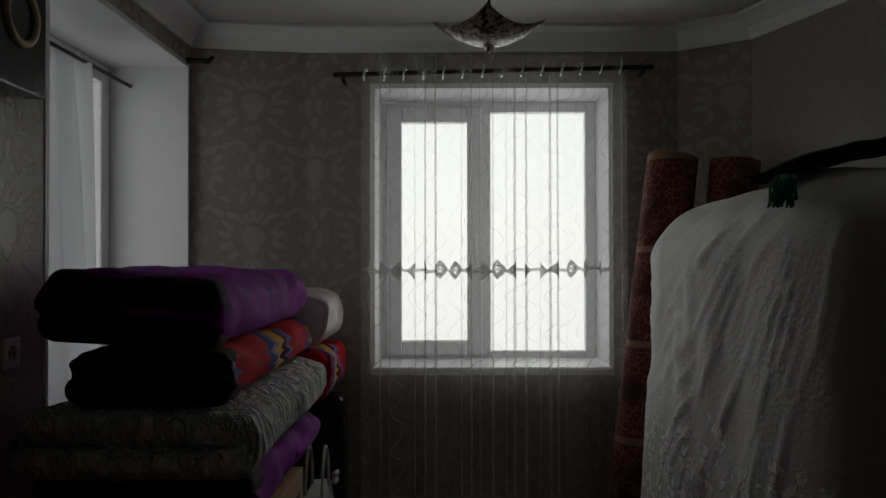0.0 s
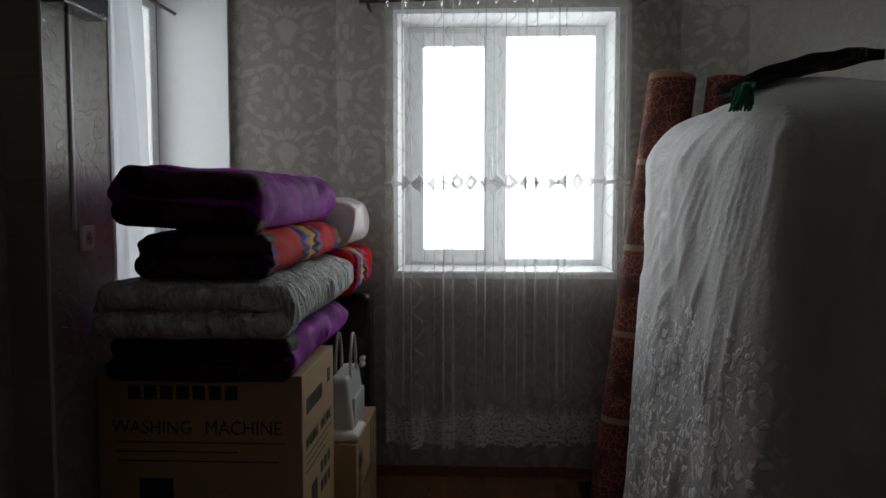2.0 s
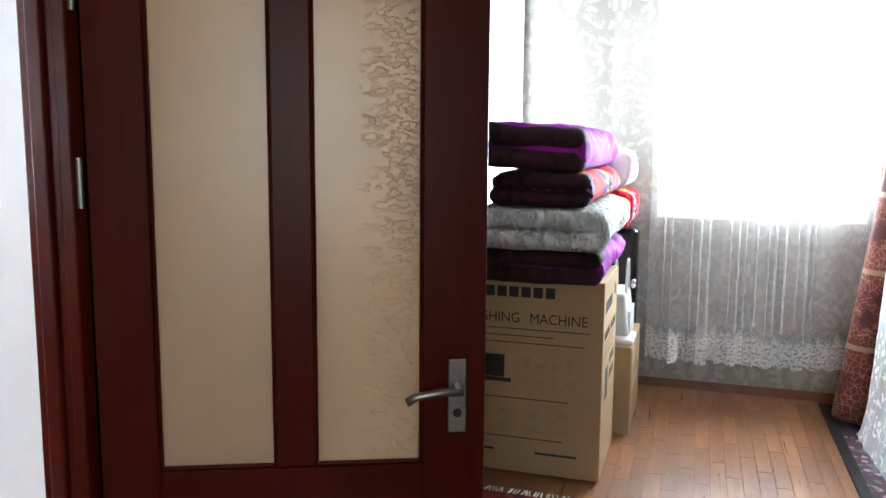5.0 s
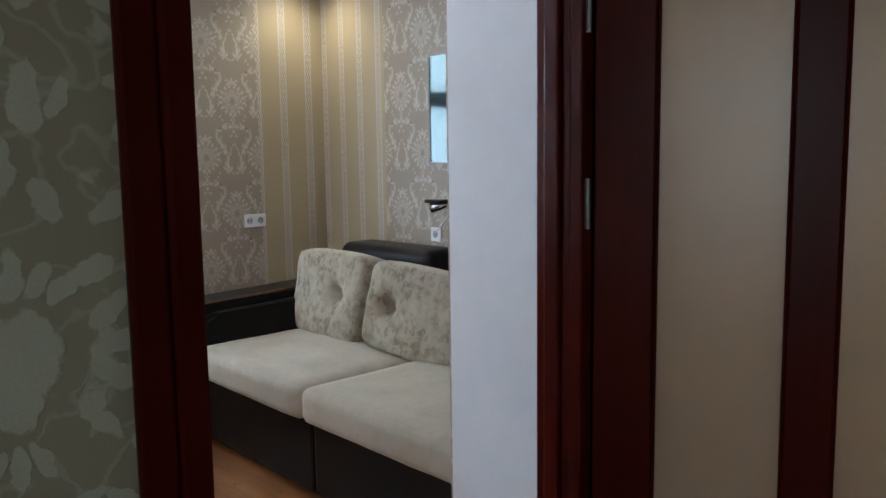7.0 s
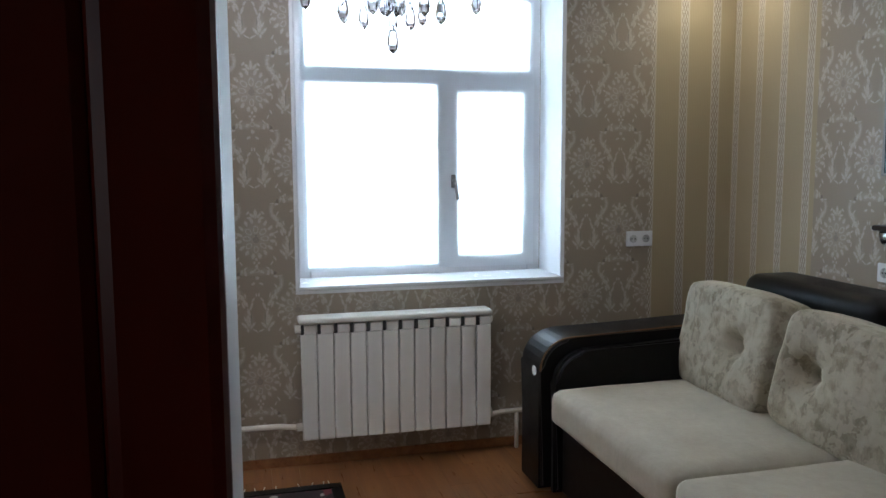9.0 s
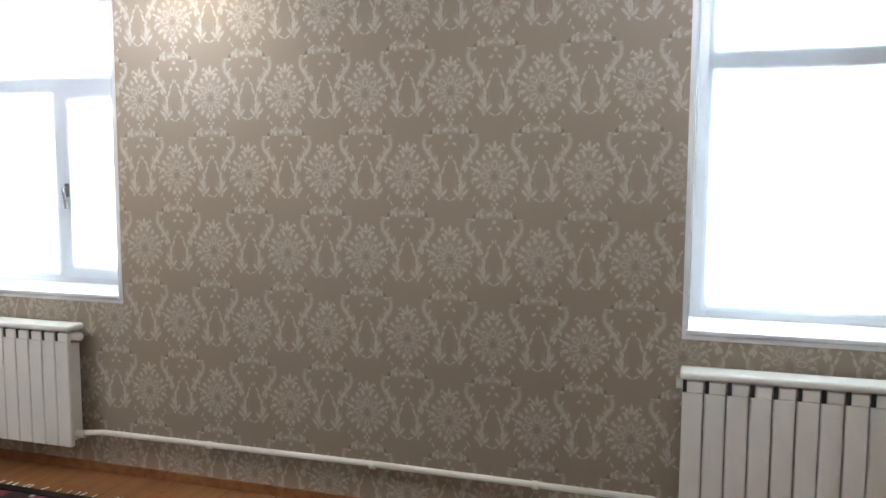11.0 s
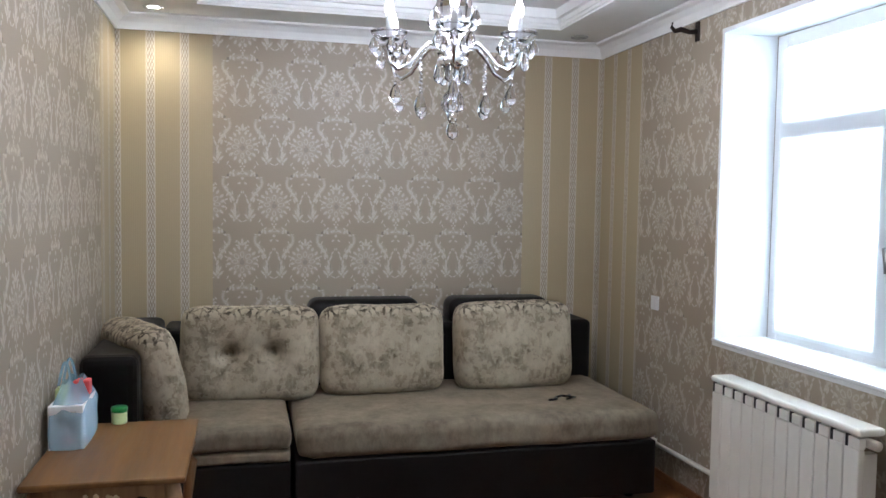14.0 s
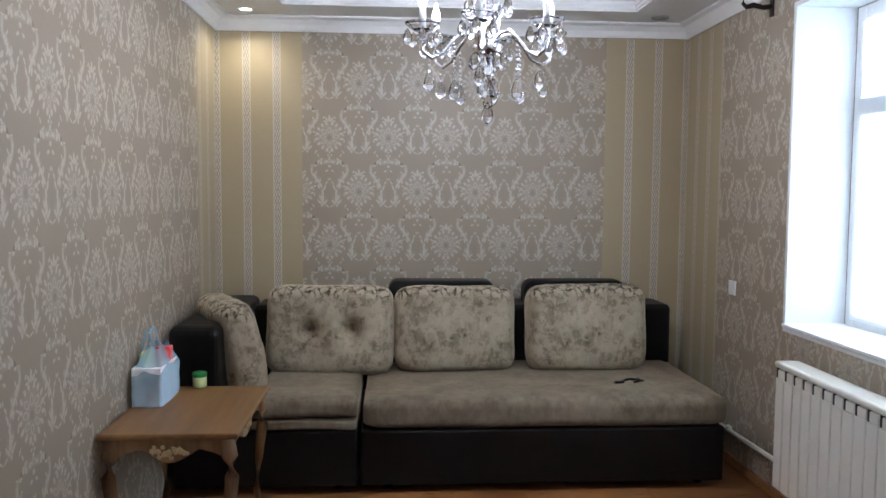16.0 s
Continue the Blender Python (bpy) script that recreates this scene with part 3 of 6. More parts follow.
    fl = k.m("MULTIPLY", k.ramp(v.outputs["Distance"], 0.30, 0.46, 1.0, 0.0), k.ramp(k.m("ADD", z, k.m("MULTIPLY", k.noise(p, 5.0, 2), 0.4)), 1.15, 1.25, 1.0, 0.0))
    # window side and top paler, near side greyed: shading put into the colour
    lit_west = k.ramp(k.xyz(p)[0], 0.56, 0.66, 1.0, 0.0)
    fl = k.m("MULTIPLY", fl, lit_west)
    # lower lace also greyed in the colour, for the shadow behind it
    base = k.mix(k.m("MULTIPLY", lit_west, k.ramp(z, 0.6, 1.3, 1.0, 0.0)), k.mix(k.m("MAXIMUM", lit_west, k.ramp(z, 1.62, 1.72)), (0.46, 0.455, 0.445), (0.80, 0.80, 0.80)), (0.46, 0.46, 0.46))
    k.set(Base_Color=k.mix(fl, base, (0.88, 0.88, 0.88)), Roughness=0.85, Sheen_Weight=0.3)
    k.bump(k.m("ADD", fl, k.m("MULTIPLY", k.noise(p, 70.0, 3), 0.5)), 0.7, 0.007)
    M["lace"] = k.mat
    # amber patterned lamp glass
    k = Nodes("amber_patterned_glass")
    f = k.ramp(k.noise(k.obj(), 60.0, 4, 0.7), 0.44, 0.56)
    k.set(Base_Color=k.mix(f, (0.07, 0.028, 0.018), (0.62, 0.50, 0.40)), Roughness=0.25, Transmission_Weight=0.35)
    M["amber"] = k.mat


special_materials()


# ---- mesh helpers ----
def box(bm, x0, x1, y0, y1, z0, z1, bevel=0.0, seg=2):
    r = bmesh.ops.create_cube(bm, size=1)
    for v in r["verts"]:
        v.co = Vector(((x0 + x1) / 2 + v.co.x * (x1 - x0), (y0 + y1) / 2 + v.co.y * (y1 - y0), (z0 + z1) / 2 + v.co.z * (z1 - z0)))
    if bevel:
        es = {e for v in r["verts"] for e in v.link_edges}
        bmesh.ops.bevel(bm, geom=list(es), offset=bevel, segments=seg, profile=0.5, affect="EDGES")
    return bm


def boxes(*specs, bevel=0.0, seg=2):
    bm = bmesh.new()
    for s in specs:
        box(bm, *s, bevel=bevel, seg=seg)
    return bm


def tube(bm, pts, r, seg=10, closed=False):
    """A round bar along points; r: one radius or one for each point."""
    pts = [Vector(p) for p in pts]
    rings = []
    up = Vector((0, 0, 1))
    for i, p in enumerate(pts):
        a, b = pts[max(0, i - 1)], pts[min(len(pts) - 1, i + 1)]
        d = (b - a).normalized()
        side = d.cross(up)
        if side.length < 1e-3:
            side = d.cross(Vector((1, 0, 0)))
        side.normalize()
        top = side.cross(d)
        rr = r[i] if isinstance(r, (list, tuple)) else r
        rings.append([bm.verts.new(p + rr * (math.cos(t) * side + math.sin(t) * top)) for t in (2 * math.pi * j / seg for j in range(seg))])
    for a, b in zip(rings, rings[1:]):
        for j in range(seg):
            bm.faces.new((a[j], a[(j + 1) % seg], b[(j + 1) % seg], b[j]))
    if not closed:
        bm.faces.new(rings[0]), bm.faces.new(rings[-1][::-1])
    return bm


def lathe(bm, profile, at=(0, 0, 0), seg=16):
    """Turned shape from (radius, height) pairs about the vertical."""
    rings = []
    for r, z in profile:
        rings.append([bm.verts.new((at[0] + r * math.cos(t), at[1] + r * math.sin(t), at[2] + z)) for t in (2 * math.pi * j / seg for j in range(seg))])
    for a, b in zip(rings, rings[1:]):
        for j in range(seg):
            bm.faces.new((a[j], a[(j + 1) % seg], b[(j + 1) % seg], b[j]))
    if profile[0][0] > 1e-4:
        bm.faces.new(rings[0][::-1])
    if profile[-1][0] > 1e-4:
        bm.faces.new(rings[-1])
    bmesh.ops.remove_doubles(bm, verts=bm.verts, dist=1e-5)
    return bm


def sheet(nu, nv, f, uv=None):
    """A cloth of nu x nv quads; f gives the place of (u, v) in 0..1, uv its weave place in metres."""
    bm = bmesh.new()
    layer = bm.loops.layers.uv.new("UVMap")
    g = [[bm.verts.new(f(i / nu, j / nv)) for j in range(nv + 1)] for i in range(nu + 1)]
    for i in range(nu):
        for j in range(nv):
            face = bm.faces.new((g[i][j], g[i + 1][j], g[i + 1][j + 1], g[i][j + 1]))
            for lp, (a, b) in zip(face.loops, ((i, j), (i + 1, j), (i + 1, j + 1), (i, j + 1))):
                lp[layer].uv = uv(a / nu, b / nv) if uv else (a / nu, b / nv)
    return bm


def pillow(w, h, d, tufts=(), n=16, seed=0, crush=0.012, flat=0.55):
    """A stuffed cushion, w wide (x), h high (z), d thick (y), round its middle; tufts: (x, z) of buttons."""
    bm = bmesh.new()
    bmesh.ops.create_cube(bm, size=2)
    bmesh.ops.subdivide_edges(bm, edges=bm.edges[:], cuts=n, use_grid_fill=True)
    off = Vector((seed * 3.7, seed * 1.3, seed * 2.1))
    for v in bm.verts:
        u, t, s = v.co.x, v.co.z, v.co.y
        edge = max(abs(u), abs(t))
        thick = flat + (1 - flat) * ((1 - min(1, abs(u)) ** 4) * (1 - min(1, abs(t)) ** 4)) ** 0.5
        ln = (abs(u) ** 7 + abs(t) ** 7) ** (1 / 7) if edge > 0 else 0
        k = edge / ln if ln else 1
        rim = 1 - 0.05 * (abs(s) ** 2) * edge ** 6
        x, z = u * k * rim * w / 2, t * k * rim * h / 2
        y = s * thick * d / 2
        for tx, tz in tufts:
            y -= math.copysign(1, s) * abs(s) * d * (0.40 * math.exp(-((x - tx) ** 2 + (z - tz) ** 2) / 0.0017) + 0.14 * math.exp(-((x - tx) ** 2 + (z - tz) ** 2) / 0.008))
            a = math.atan2(z - tz, x - tx)
            dist = math.hypot(x - tx, z - tz)
            y += s * 0.014 * math.sin(a * 9 + seed) * min(1, dist / 0.02) * math.exp(-dist / 0.055)
        y += crush * noise.noise(Vector((x * 7, s * 2, z * 7)) + off) * s
        x += crush * 0.6 * noise.noise(Vector((x * 5, z * 5, s)) + off * 2)
        z += crush * 0.8 * noise.noise(Vector((z * 5, s, x * 5)) - off)
        v.co = (x, y, z)
    return bm


def soft(x0, x1, y0, y1, z0, z1, r=0.04, sag=0.0, tufts=(), seed=0):
    """An upholstered block with round edges."""
    bm = bmesh.new()
    nx, ny = max(4, int((x1 - x0) / 0.06)), max(4, int((y1 - y0) / 0.06))
    nz = 6
    cx, cy, cz = (x0 + x1) / 2, (y0 + y1) / 2, (z0 + z1) / 2
    hx, hy, hz = (x1 - x0) / 2, (y1 - y0) / 2, (z1 - z0) / 2
    bmesh.ops.create_cube(bm, size=2)
    bmesh.ops.subdivide_edges(bm, edges=bm.edges[:], cuts=18, use_grid_fill=True)
    for v in bm.verts:
        p = Vector((math.copysign(abs(v.co.x) ** 0.75, v.co.x) * hx, math.copysign(abs(v.co.y) ** 0.75, v.co.y) * hy, v.co.z * hz))
        q = Vector([max(-h + r, min(h - r, c)) for c, h in zip(p, (hx, hy, hz))])
        d = p - q
        if d.length > 1e-6:
            p = q + d.normalized() * min(r, max(abs(c) for c in d))
        if p.z > 0:
            p.z += sag * (1 - (p.x / hx) ** 4) * (1 - (p.y / hy) ** 4)
            for tx, ty in tufts:
                p.z -= 0.018 * math.exp(-((p.x + cx - tx) ** 2 + (p.y + cy - ty) ** 2) / 0.0012)
        p += 0.005 * noise.noise_vector((p + Vector((seed * 5, cx, cy))) * 5)
        v.co = (p.x + cx, p.y + cy, p.z + cz)
    return bm


def mesh_ob(name, bm, mat, smooth=False):
    bmesh.ops.recalc_face_normals(bm, faces=bm.faces)
    me = bpy.data.meshes.new(name)
    bm.to_mesh(me)
    bm.free()
    if mat is not None:
        me.materials.append(mat)
    if smooth:
        me.polygons.foreach_set("use_smooth", [True] * len(me.polygons))
    return new(name, me)


def part(name, bm, mat, parent, label="", smooth=False):
    ob = mesh_ob(name, bm, mat, smooth)
    ob.parent = parent
    return tagged(ob, label)


def thing(name, at, label, category, group=""):
    ob = new(name)
    ob.empty_display_size = 0.1
    ob.location = at
    bpy.context.view_layer.update()
    return tagged(ob, label, category, group)


def world_part(name, bm, mat, parent, label="", smooth=False):
    """A part whose mesh is given in the place's own metres."""
    p = parent
    shift = Vector((0, 0, 0))
    while p is not None:
        shift += p.location
        p = p.parent
    bmesh.ops.translate(bm, verts=bm.verts, vec=-shift)
    return part(name, bm, mat, parent, label, smooth)


def setting(name, bm, mat, smooth=False):
    return tagged(mesh_ob(name, bm, mat, smooth), kind="structure")


def prism(points, z0, z1, bm=None):
    """An upright block on a footprint of (x, y) corners."""
    bm = bm or bmesh.new()
    lo = [bm.verts.new((x, y, z0)) for x, y in points]
    hi = [bm.verts.new((x, y, z1)) for x, y in points]
    bm.faces.new(lo[::-1]), bm.faces.new(hi)
    for i in range(len(points)):
        j = (i + 1) % len(points)
        bm.faces.new((lo[i], lo[j], hi[j], hi[i]))
    return bm


def lettering(text, size, mat, parent, m, name="lettering"):
    cu = bpy.data.curves.new(name, "FONT")
    cu.body, cu.size, cu.extrude = text, size, 0.0004
    tmp = bpy.data.objects.new(name, cu)
    scene.collection.objects.link(tmp)
    bpy.context.view_layer.update()
    me = bpy.data.meshes.new_from_object(tmp.evaluated_get(bpy.context.evaluated_depsgraph_get()))
    bpy.data.objects.remove(tmp)
    me.transform(m)
    me.materials.clear()
    me.materials.append(mat)
    ob = new(name, me)
    ob.parent = parent
    return ob


# ---- structure: living room ----
WT = 0.42
TOP = 2.75
WINDOWS = {"north": (0.055, 1.385), "south": (-3.82, -2.50)}
Z0, Z1 = 0.85, 2.37
setting("floor_living", boxes((W - WT, -1.53, S - 0.3, N + 0.3, -0.25, -0.008)), M["laminate_x"])
setting("floor_bedroom", boxes((-1.525, 1.7, 0.60, 4.6, -0.25, -0.008)), M["laminate"])
setting("floor_hall", boxes((-1.525, 1.7, -2.9, 0.595, -0.25, -0.004)), M["laminate"])
(r0, r1), (l0, l1) = WINDOWS["north"], WINDOWS["south"]
setting("wall_west", boxes((W - WT, W, S - 0.3, l0, 0, TOP), (W - WT, W, l1, r0, 0, TOP), (W - WT, W, r1, N + 0.3, 0, TOP),
                           (W - WT, W, l0, l1, 0, Z0), (W - WT, W, l0, l1, Z1, TOP), (W - WT, W, r0, r1, 0, Z0), (W - WT, W, r0, r1, Z1, TOP)), M["paper_w"])
setting("wall_south", boxes((W, E, S - 0.3, S, 0, TOP)), M["paper_s"])
setting("wall_north", boxes((W, E, N, N + 0.25, 0, TOP)), M["paper_n"])
setting("wall_east", boxes((E, E + 0.012, S, -0.205, 0, TOP), (E, E + 0.012, 0.69, N, 0, TOP), (E, E + 0.012, -0.205, 0.69, 2.12, TOP)), M["paper_e"])
setting("wall_between", boxes((E + 0.014, -1.545, S, -0.205, 0, TOP)), M["white"])
setting("wall_pier", prism([(E + 0.014, 0.682), (-1.673, 0.634), (-1.545, 0.64), (-1.545, N + 0.25), (E + 0.014, N + 0.25)], 0, TOP), M["white"])
setting("lintel_living", boxes((E + 0.014, -1.545, -0.203, 0.62, 2.12, TOP)), M["white"])
setting("wall_hall_west", boxes((-1.543, -1.53, -2.9, -0.205, 0, TOP)), M["paper_h"])

# tray ceiling with its moulded edge
TX0, TX1, TY0, TY1 = -4.53, -2.50, -4.79, 1.95
setting("ceiling_living", boxes((W, TX0, S, N, CEIL, 2.9), (TX1, E, S, N, CEIL, 2.9), (TX0, TX1, S, TY0, CEIL, 2.9), (TX0, TX1, TY1, N, CEIL, 2.9),
                                (TX0, TX1, TY0, TY1, CEIL + 0.10, 2.9)), M["ceiling"])
mould = bmesh.new()
for i, (d, z0, z1) in enumerate(((0.0, 0.0, 0.03), (0.022, 0.03, 0.055), (0.05, 0.055, 0.097))):
    a0, a1, b0, b1 = TX0 - 0.01 + d, TX1 + 0.01 - d, TY0 - 0.01 + d, TY1 + 0.01 - d
    t = 0.06 - d * 0.6
    for s in ((a0 - t, a0, b0 - t, b1 + t), (a1, a1 + t, b0 - t, b1 + t), (a0, a1, b0 - t, b0), (a0, a1, b1, b1 + t)):
        box(mould, *s, CEIL + z0 - 0.012, CEIL + z1)
setting("ceiling_trim", mould, M["ceiling"])


def cornice_run(bm, a, b, inward, z, size=0.085):
    """A coved plaster moulding from a to b under the ceiling at z."""
    a, b, n = Vector((*a, 0)), Vector((*b, 0)), Vector((*inward, 0)).normalized()
    prof = [(0.0, -size), (0.012, -size), (0.016, -size * 0.82), (size * 0.3, -size * 0.55), (size * 0.62, -size * 0.25), (size * 0.9, -0.016), (size * 1.0, -0.012), (size * 1.0, 0.0), (0.0, 0.0)]
    ra = [bm.verts.new(a + n * (0.002 + d) + Vector((0, 0, z - 0.002 + h))) for d, h in prof]
    rb = [bm.verts.new(b + n * (0.002 + d) + Vector((0, 0, z - 0.002 + h))) for d, h in prof]
    for i in range(len(prof)):
        j = (i + 1) % len(prof)
        bm.faces.new((ra[i], rb[i], rb[j], ra[j]))
    bm.faces.new(ra), bm.faces.new(rb[::-1])


bm = bmesh.new()
for a, b, n in (((W, S), (E, S), (0, 1)), ((W, N), (E, N), (0, -1)), ((W, S), (W, N), (1, 0)), ((E, S), (E, N), (-1, 0))):
    cornice_run(bm, a, b, n, CEIL)
setting("cornice_living", bm, M["ceiling"])

# ---- structure: bedroom, its north end bent like a bay ----
NWX, NEX = -0.892, 0.787
NI0, NI1, NIZ0, NIZ1 = 2.78, 4.0, 0.95, 2.38
AX0, AX1, AZ0, AZ1 = -0.593, 0.478, 1.02, 2.31
setting("wall_bedroom_north", boxes((NWX, AX0, AN, AN + 0.4, 0, TOP), (AX1, NEX, AN, AN + 0.4, 0, TOP), (AX0, AX1, AN, AN + 0.4, 0, AZ0), (AX0, AX1, AN, AN + 0.4, AZ1, TOP)), M["paper_ax"])
setting("wall_bedroom_northwest", prism([(NWX, AN), (NWX, AN + 0.4), (-1.9, AN + 0.4), (-1.9, 4.03), (AW, 4.03)], 0, TOP), M["paper_ax"])
setting("wall_bedroom_northeast", prism([(NEX, AN), (1.05, 3.93), (1.5, 3.93), (1.5, AN + 0.4), (NEX, AN + 0.4)], 0, TOP), M["paper_ax"])
setting("wall_bedroom_east", prism([(1.05, 3.928), (AE, 3.0), (AE, 0.74), (1.7, 0.74), (1.7, 3.928)], 0, TOP), M["paper_ay"])
setting("wall_bedroom_west", boxes((AW - 0.42, AW, 2.37, NI0, 0, TOP), (AW - 0.42, AW, NI1, 4.03, 0, TOP), (AW - 0.42, AW, NI0, NI1, 0, NIZ0), (AW - 0.42, AW, NI0, NI1, NIZ1, TOP),
                                   (-1.54, -1.52, 0.74, 2.37, 0, TOP)), M["paper_ay"])
setting("ceiling_bedroom", boxes((-1.9, 1.7, 0.62, 4.6, 2.57, 2.9)), M["ceiling_greyed"])
setting("ceiling_hall", boxes((-2.02, 1.7, -2.9, 0.618, 2.6, 2.9)), M["ceiling"])
bm = bmesh.new()
for a, b, n in (((NWX, AN), (NEX, AN), (0, -1)), ((AW, 4.03), (NWX, AN), (0.18, -1)), ((NEX, AN), (1.05, 3.93), (-0.6, -1)), ((1.05, 3.93), (AE, 3.0), (-1, -0.3)),
                ((AE, 3.0), (AE, 0.74), (-1, 0)), ((AW, 2.37), (AW, 4.03), (1, 0)), ((-1.52, 0.74), (-1.52, 2.37), (1, 0))):
    cornice_run(bm, a, b, n, 2.57, 0.10)
setting("cornice_bedroom", bm, M["ceiling"])
setting("wall_door", boxes((0.36, 1.7, 0.62, 0.74, 0, TOP), (-1.545, 0.36, 0.62, 0.74, 2.14, TOP)), M["paper_hx"])
setting("wall_hall_east", boxes((1.3, 1.5, -2.9, 0.62, 0, TOP)), M["paper_h"])
# opening added in the south wall for the unseen hall window's lamp
setting("wall_hall_south", boxes((-1.53, -0.3, -2.9, -2.6, 0, TOP), (0.7, 1.3, -2.9, -2.6, 0, TOP), (-0.3, 0.7, -2.9, -2.6, 0, 0.9), (-0.3, 0.7, -2.9, -2.6, 2.2, TOP)), M["paper_hx"])
setting("trim_corner", boxes((AW - 0.004, AW + 0.004, 2.366, 2.372, 0, 2.47), (AW - 0.004, AW + 0.003, NI0 - 0.012, NI0 + 0.003, NIZ0, NIZ1)), M["white"])


# baseboards
setting("baseboard_living", boxes((W + 0.001, W + 0.012, S + 0.02, N - 0.02, -0.004, 0.045), (W + 0.02, E - 0.02, N - 0.012, N - 0.001, -0.004, 0.045)), M["laminate_x"])
setting("baseboard_bedroom", boxes((NWX, NEX, AN - 0.014, AN - 0.001, -0.004, 0.05)), M["laminate"])


# ---- windows ----
def reveal(name, axis, a0, a1, z0, z1, face, depth):
    """White lining of a window's recess; axis 'y': the wall stands at x = face and the recess goes towards -x; 'x': at y = face, towards +y."""
    t = 0.006
    bm = bmesh.new()
    for s in ((a0 + 0.001, a0 + t, z0 + t, z1 - t), (a1 - t, a1 - 0.001, z0 + t, z1 - t), (a0 + 0.001, a1 - 0.001, z1 - t, z1 - 0.001), (a0 + 0.001, a1 - 0.001, z0 + 0.001, z0 + t)):
        if axis == "y":
            box(bm, face - depth, face + 0.004, s[0], s[1], s[2], s[3])
        else:
            box(bm, s[0], s[1], face - 0.004, face + depth, s[2], s[3])
    setting(name, bm, M["white"])
    bm = bmesh.new()
    w = 0.016
    for s in ((a0 - w, a0, z0 - w, z1 + w), (a1, a1 + w, z0 - w, z1 + w), (a0, a1, z1, z1 + w), (a0, a1, z0 - w, z0)):
        if axis == "y":
            box(bm, face + 0.0005, face + 0.004, s[0], s[1], s[2], s[3])
        else:
            box(bm, s[0], s[1], face - 0.004, face - 0.0005, s[2], s[3])
    setting(name.replace("reveal", "trim"), bm, M["pvc"])


def bar_frame(a0, a1, z0, z1, w, put, bm):
    for s in ((a0, a0 + w, z0, z1), (a1 - w, a1, z0, z1), (a0 + w, a1 - w, z0, z0 + w), (a0 + w, a1 - w, z1 - w, z1)):
        put(bm, *s)


def window_living(no, y0, y1, mull):
    x = W - 0.29
    win = tagged(thing("window_%d" % no, (x, y0, Z0), "white plastic window with a transom light and one opening sash", "window"), kind="structure")
    put = lambda b, a, c, d, e: box(b, x - 0.06, x, a, c, d, e, bevel=0.006)
    bm = bmesh.new()
    bar_frame(y0 + 0.008, y1 - 0.008, Z0 + 0.008, Z1 - 0.008, 0.07, put, bm)
    put(bm, y0 + 0.078, y1 - 0.078, 1.85, 1.94)
    put(bm, mull, mull + 0.075, Z0 + 0.078, 1.85)
    world_part("window_frame", bm, M["pvc"], win)
    bm = bmesh.new()
    bar_frame(mull + 0.06, y1 - 0.06, Z0 + 0.06, 1.87, 0.06, lambda b, a, c, d, e: box(b, x - 0.05, x + 0.012, a, c, d, e, bevel=0.008), bm)
    sash = world_part("sash", bm, M["pvc"], win)
    bm = bmesh.new()
    box(bm, x + 0.012, x + 0.024, mull + 0.075, mull + 0.10, 1.32, 1.39, bevel=0.004)
    tube(bm, [(x + 0.024, mull + 0.088, 1.36), (x + 0.045, mull + 0.088, 1.36), (x + 0.047, mull + 0.105, 1.26)], 0.009)
    h = world_part("window_handle", bm, M["steel"], sash, smooth=True)
    for a, c, d, e in ((y0 + 0.08, mull, Z0 + 0.08, 1.85), (mull + 0.12, y1 - 0.12, Z0 + 0.12, 1.81), (y0 + 0.08, y1 - 0.08, 1.94, Z1 - 0.08)):
        pane = world_part("pane", boxes((x - 0.034, x - 0.028, a - 0.01, c + 0.01, d - 0.01, e + 0.01)), M["glass"], win)
        pane.visible_shadow = False
    sill = setting("window_sill_%d" % no, boxes((W - 0.285, W + 0.018, y0 - 0.004, y1 + 0.004, Z0 + 0.006, Z0 + 0.022), bevel=0.004), M["pvc"])
    reveal("window_reveal_%d" % no, "y", y0, y1, Z0, Z1, W, 0.29)

    def hang(u, v):
        y = y0 + 0.05 + (y1 - y0 - 0.10) * u
        z = Z0 + 0.05 + (Z1 - Z0 - 0.13) * v
        z -= 0.02 * v * math.sin(math.pi * u) ** 2
        fold = 0.008 * math.sin(u * 23 + v * 4) * (1 - 0.6 * v) + 0.010 * noise.noise(Vector((u * 4, v * 3, no * 9.1)))
        drape = 0.016 * math.sin(14 * (u + (1 - v) * 0.7)) * max(0, u - 0.55) * 2
        over = max(0.0, min(1.0, (y - mull - 0.03) / 0.03)) * max(0.0, min(1.0, (1.90 - z) / 0.03))
        return (x + 0.003 + 0.0115 * over + 0.25 * abs(fold) + 0.4 * abs(drape), y, z)
    sh = mesh_ob("window_sheet", sheet(60, 48, hang, lambda u, v: (u * 1.3, v * 1.5)), M["sheet"], True)
    tagged(sh, "white bedsheet pinned across the living room window", "curtain", "window sheets")


window_living(1, r0, r1, 0.80)
window_living(2, l0, l1, -3.12)


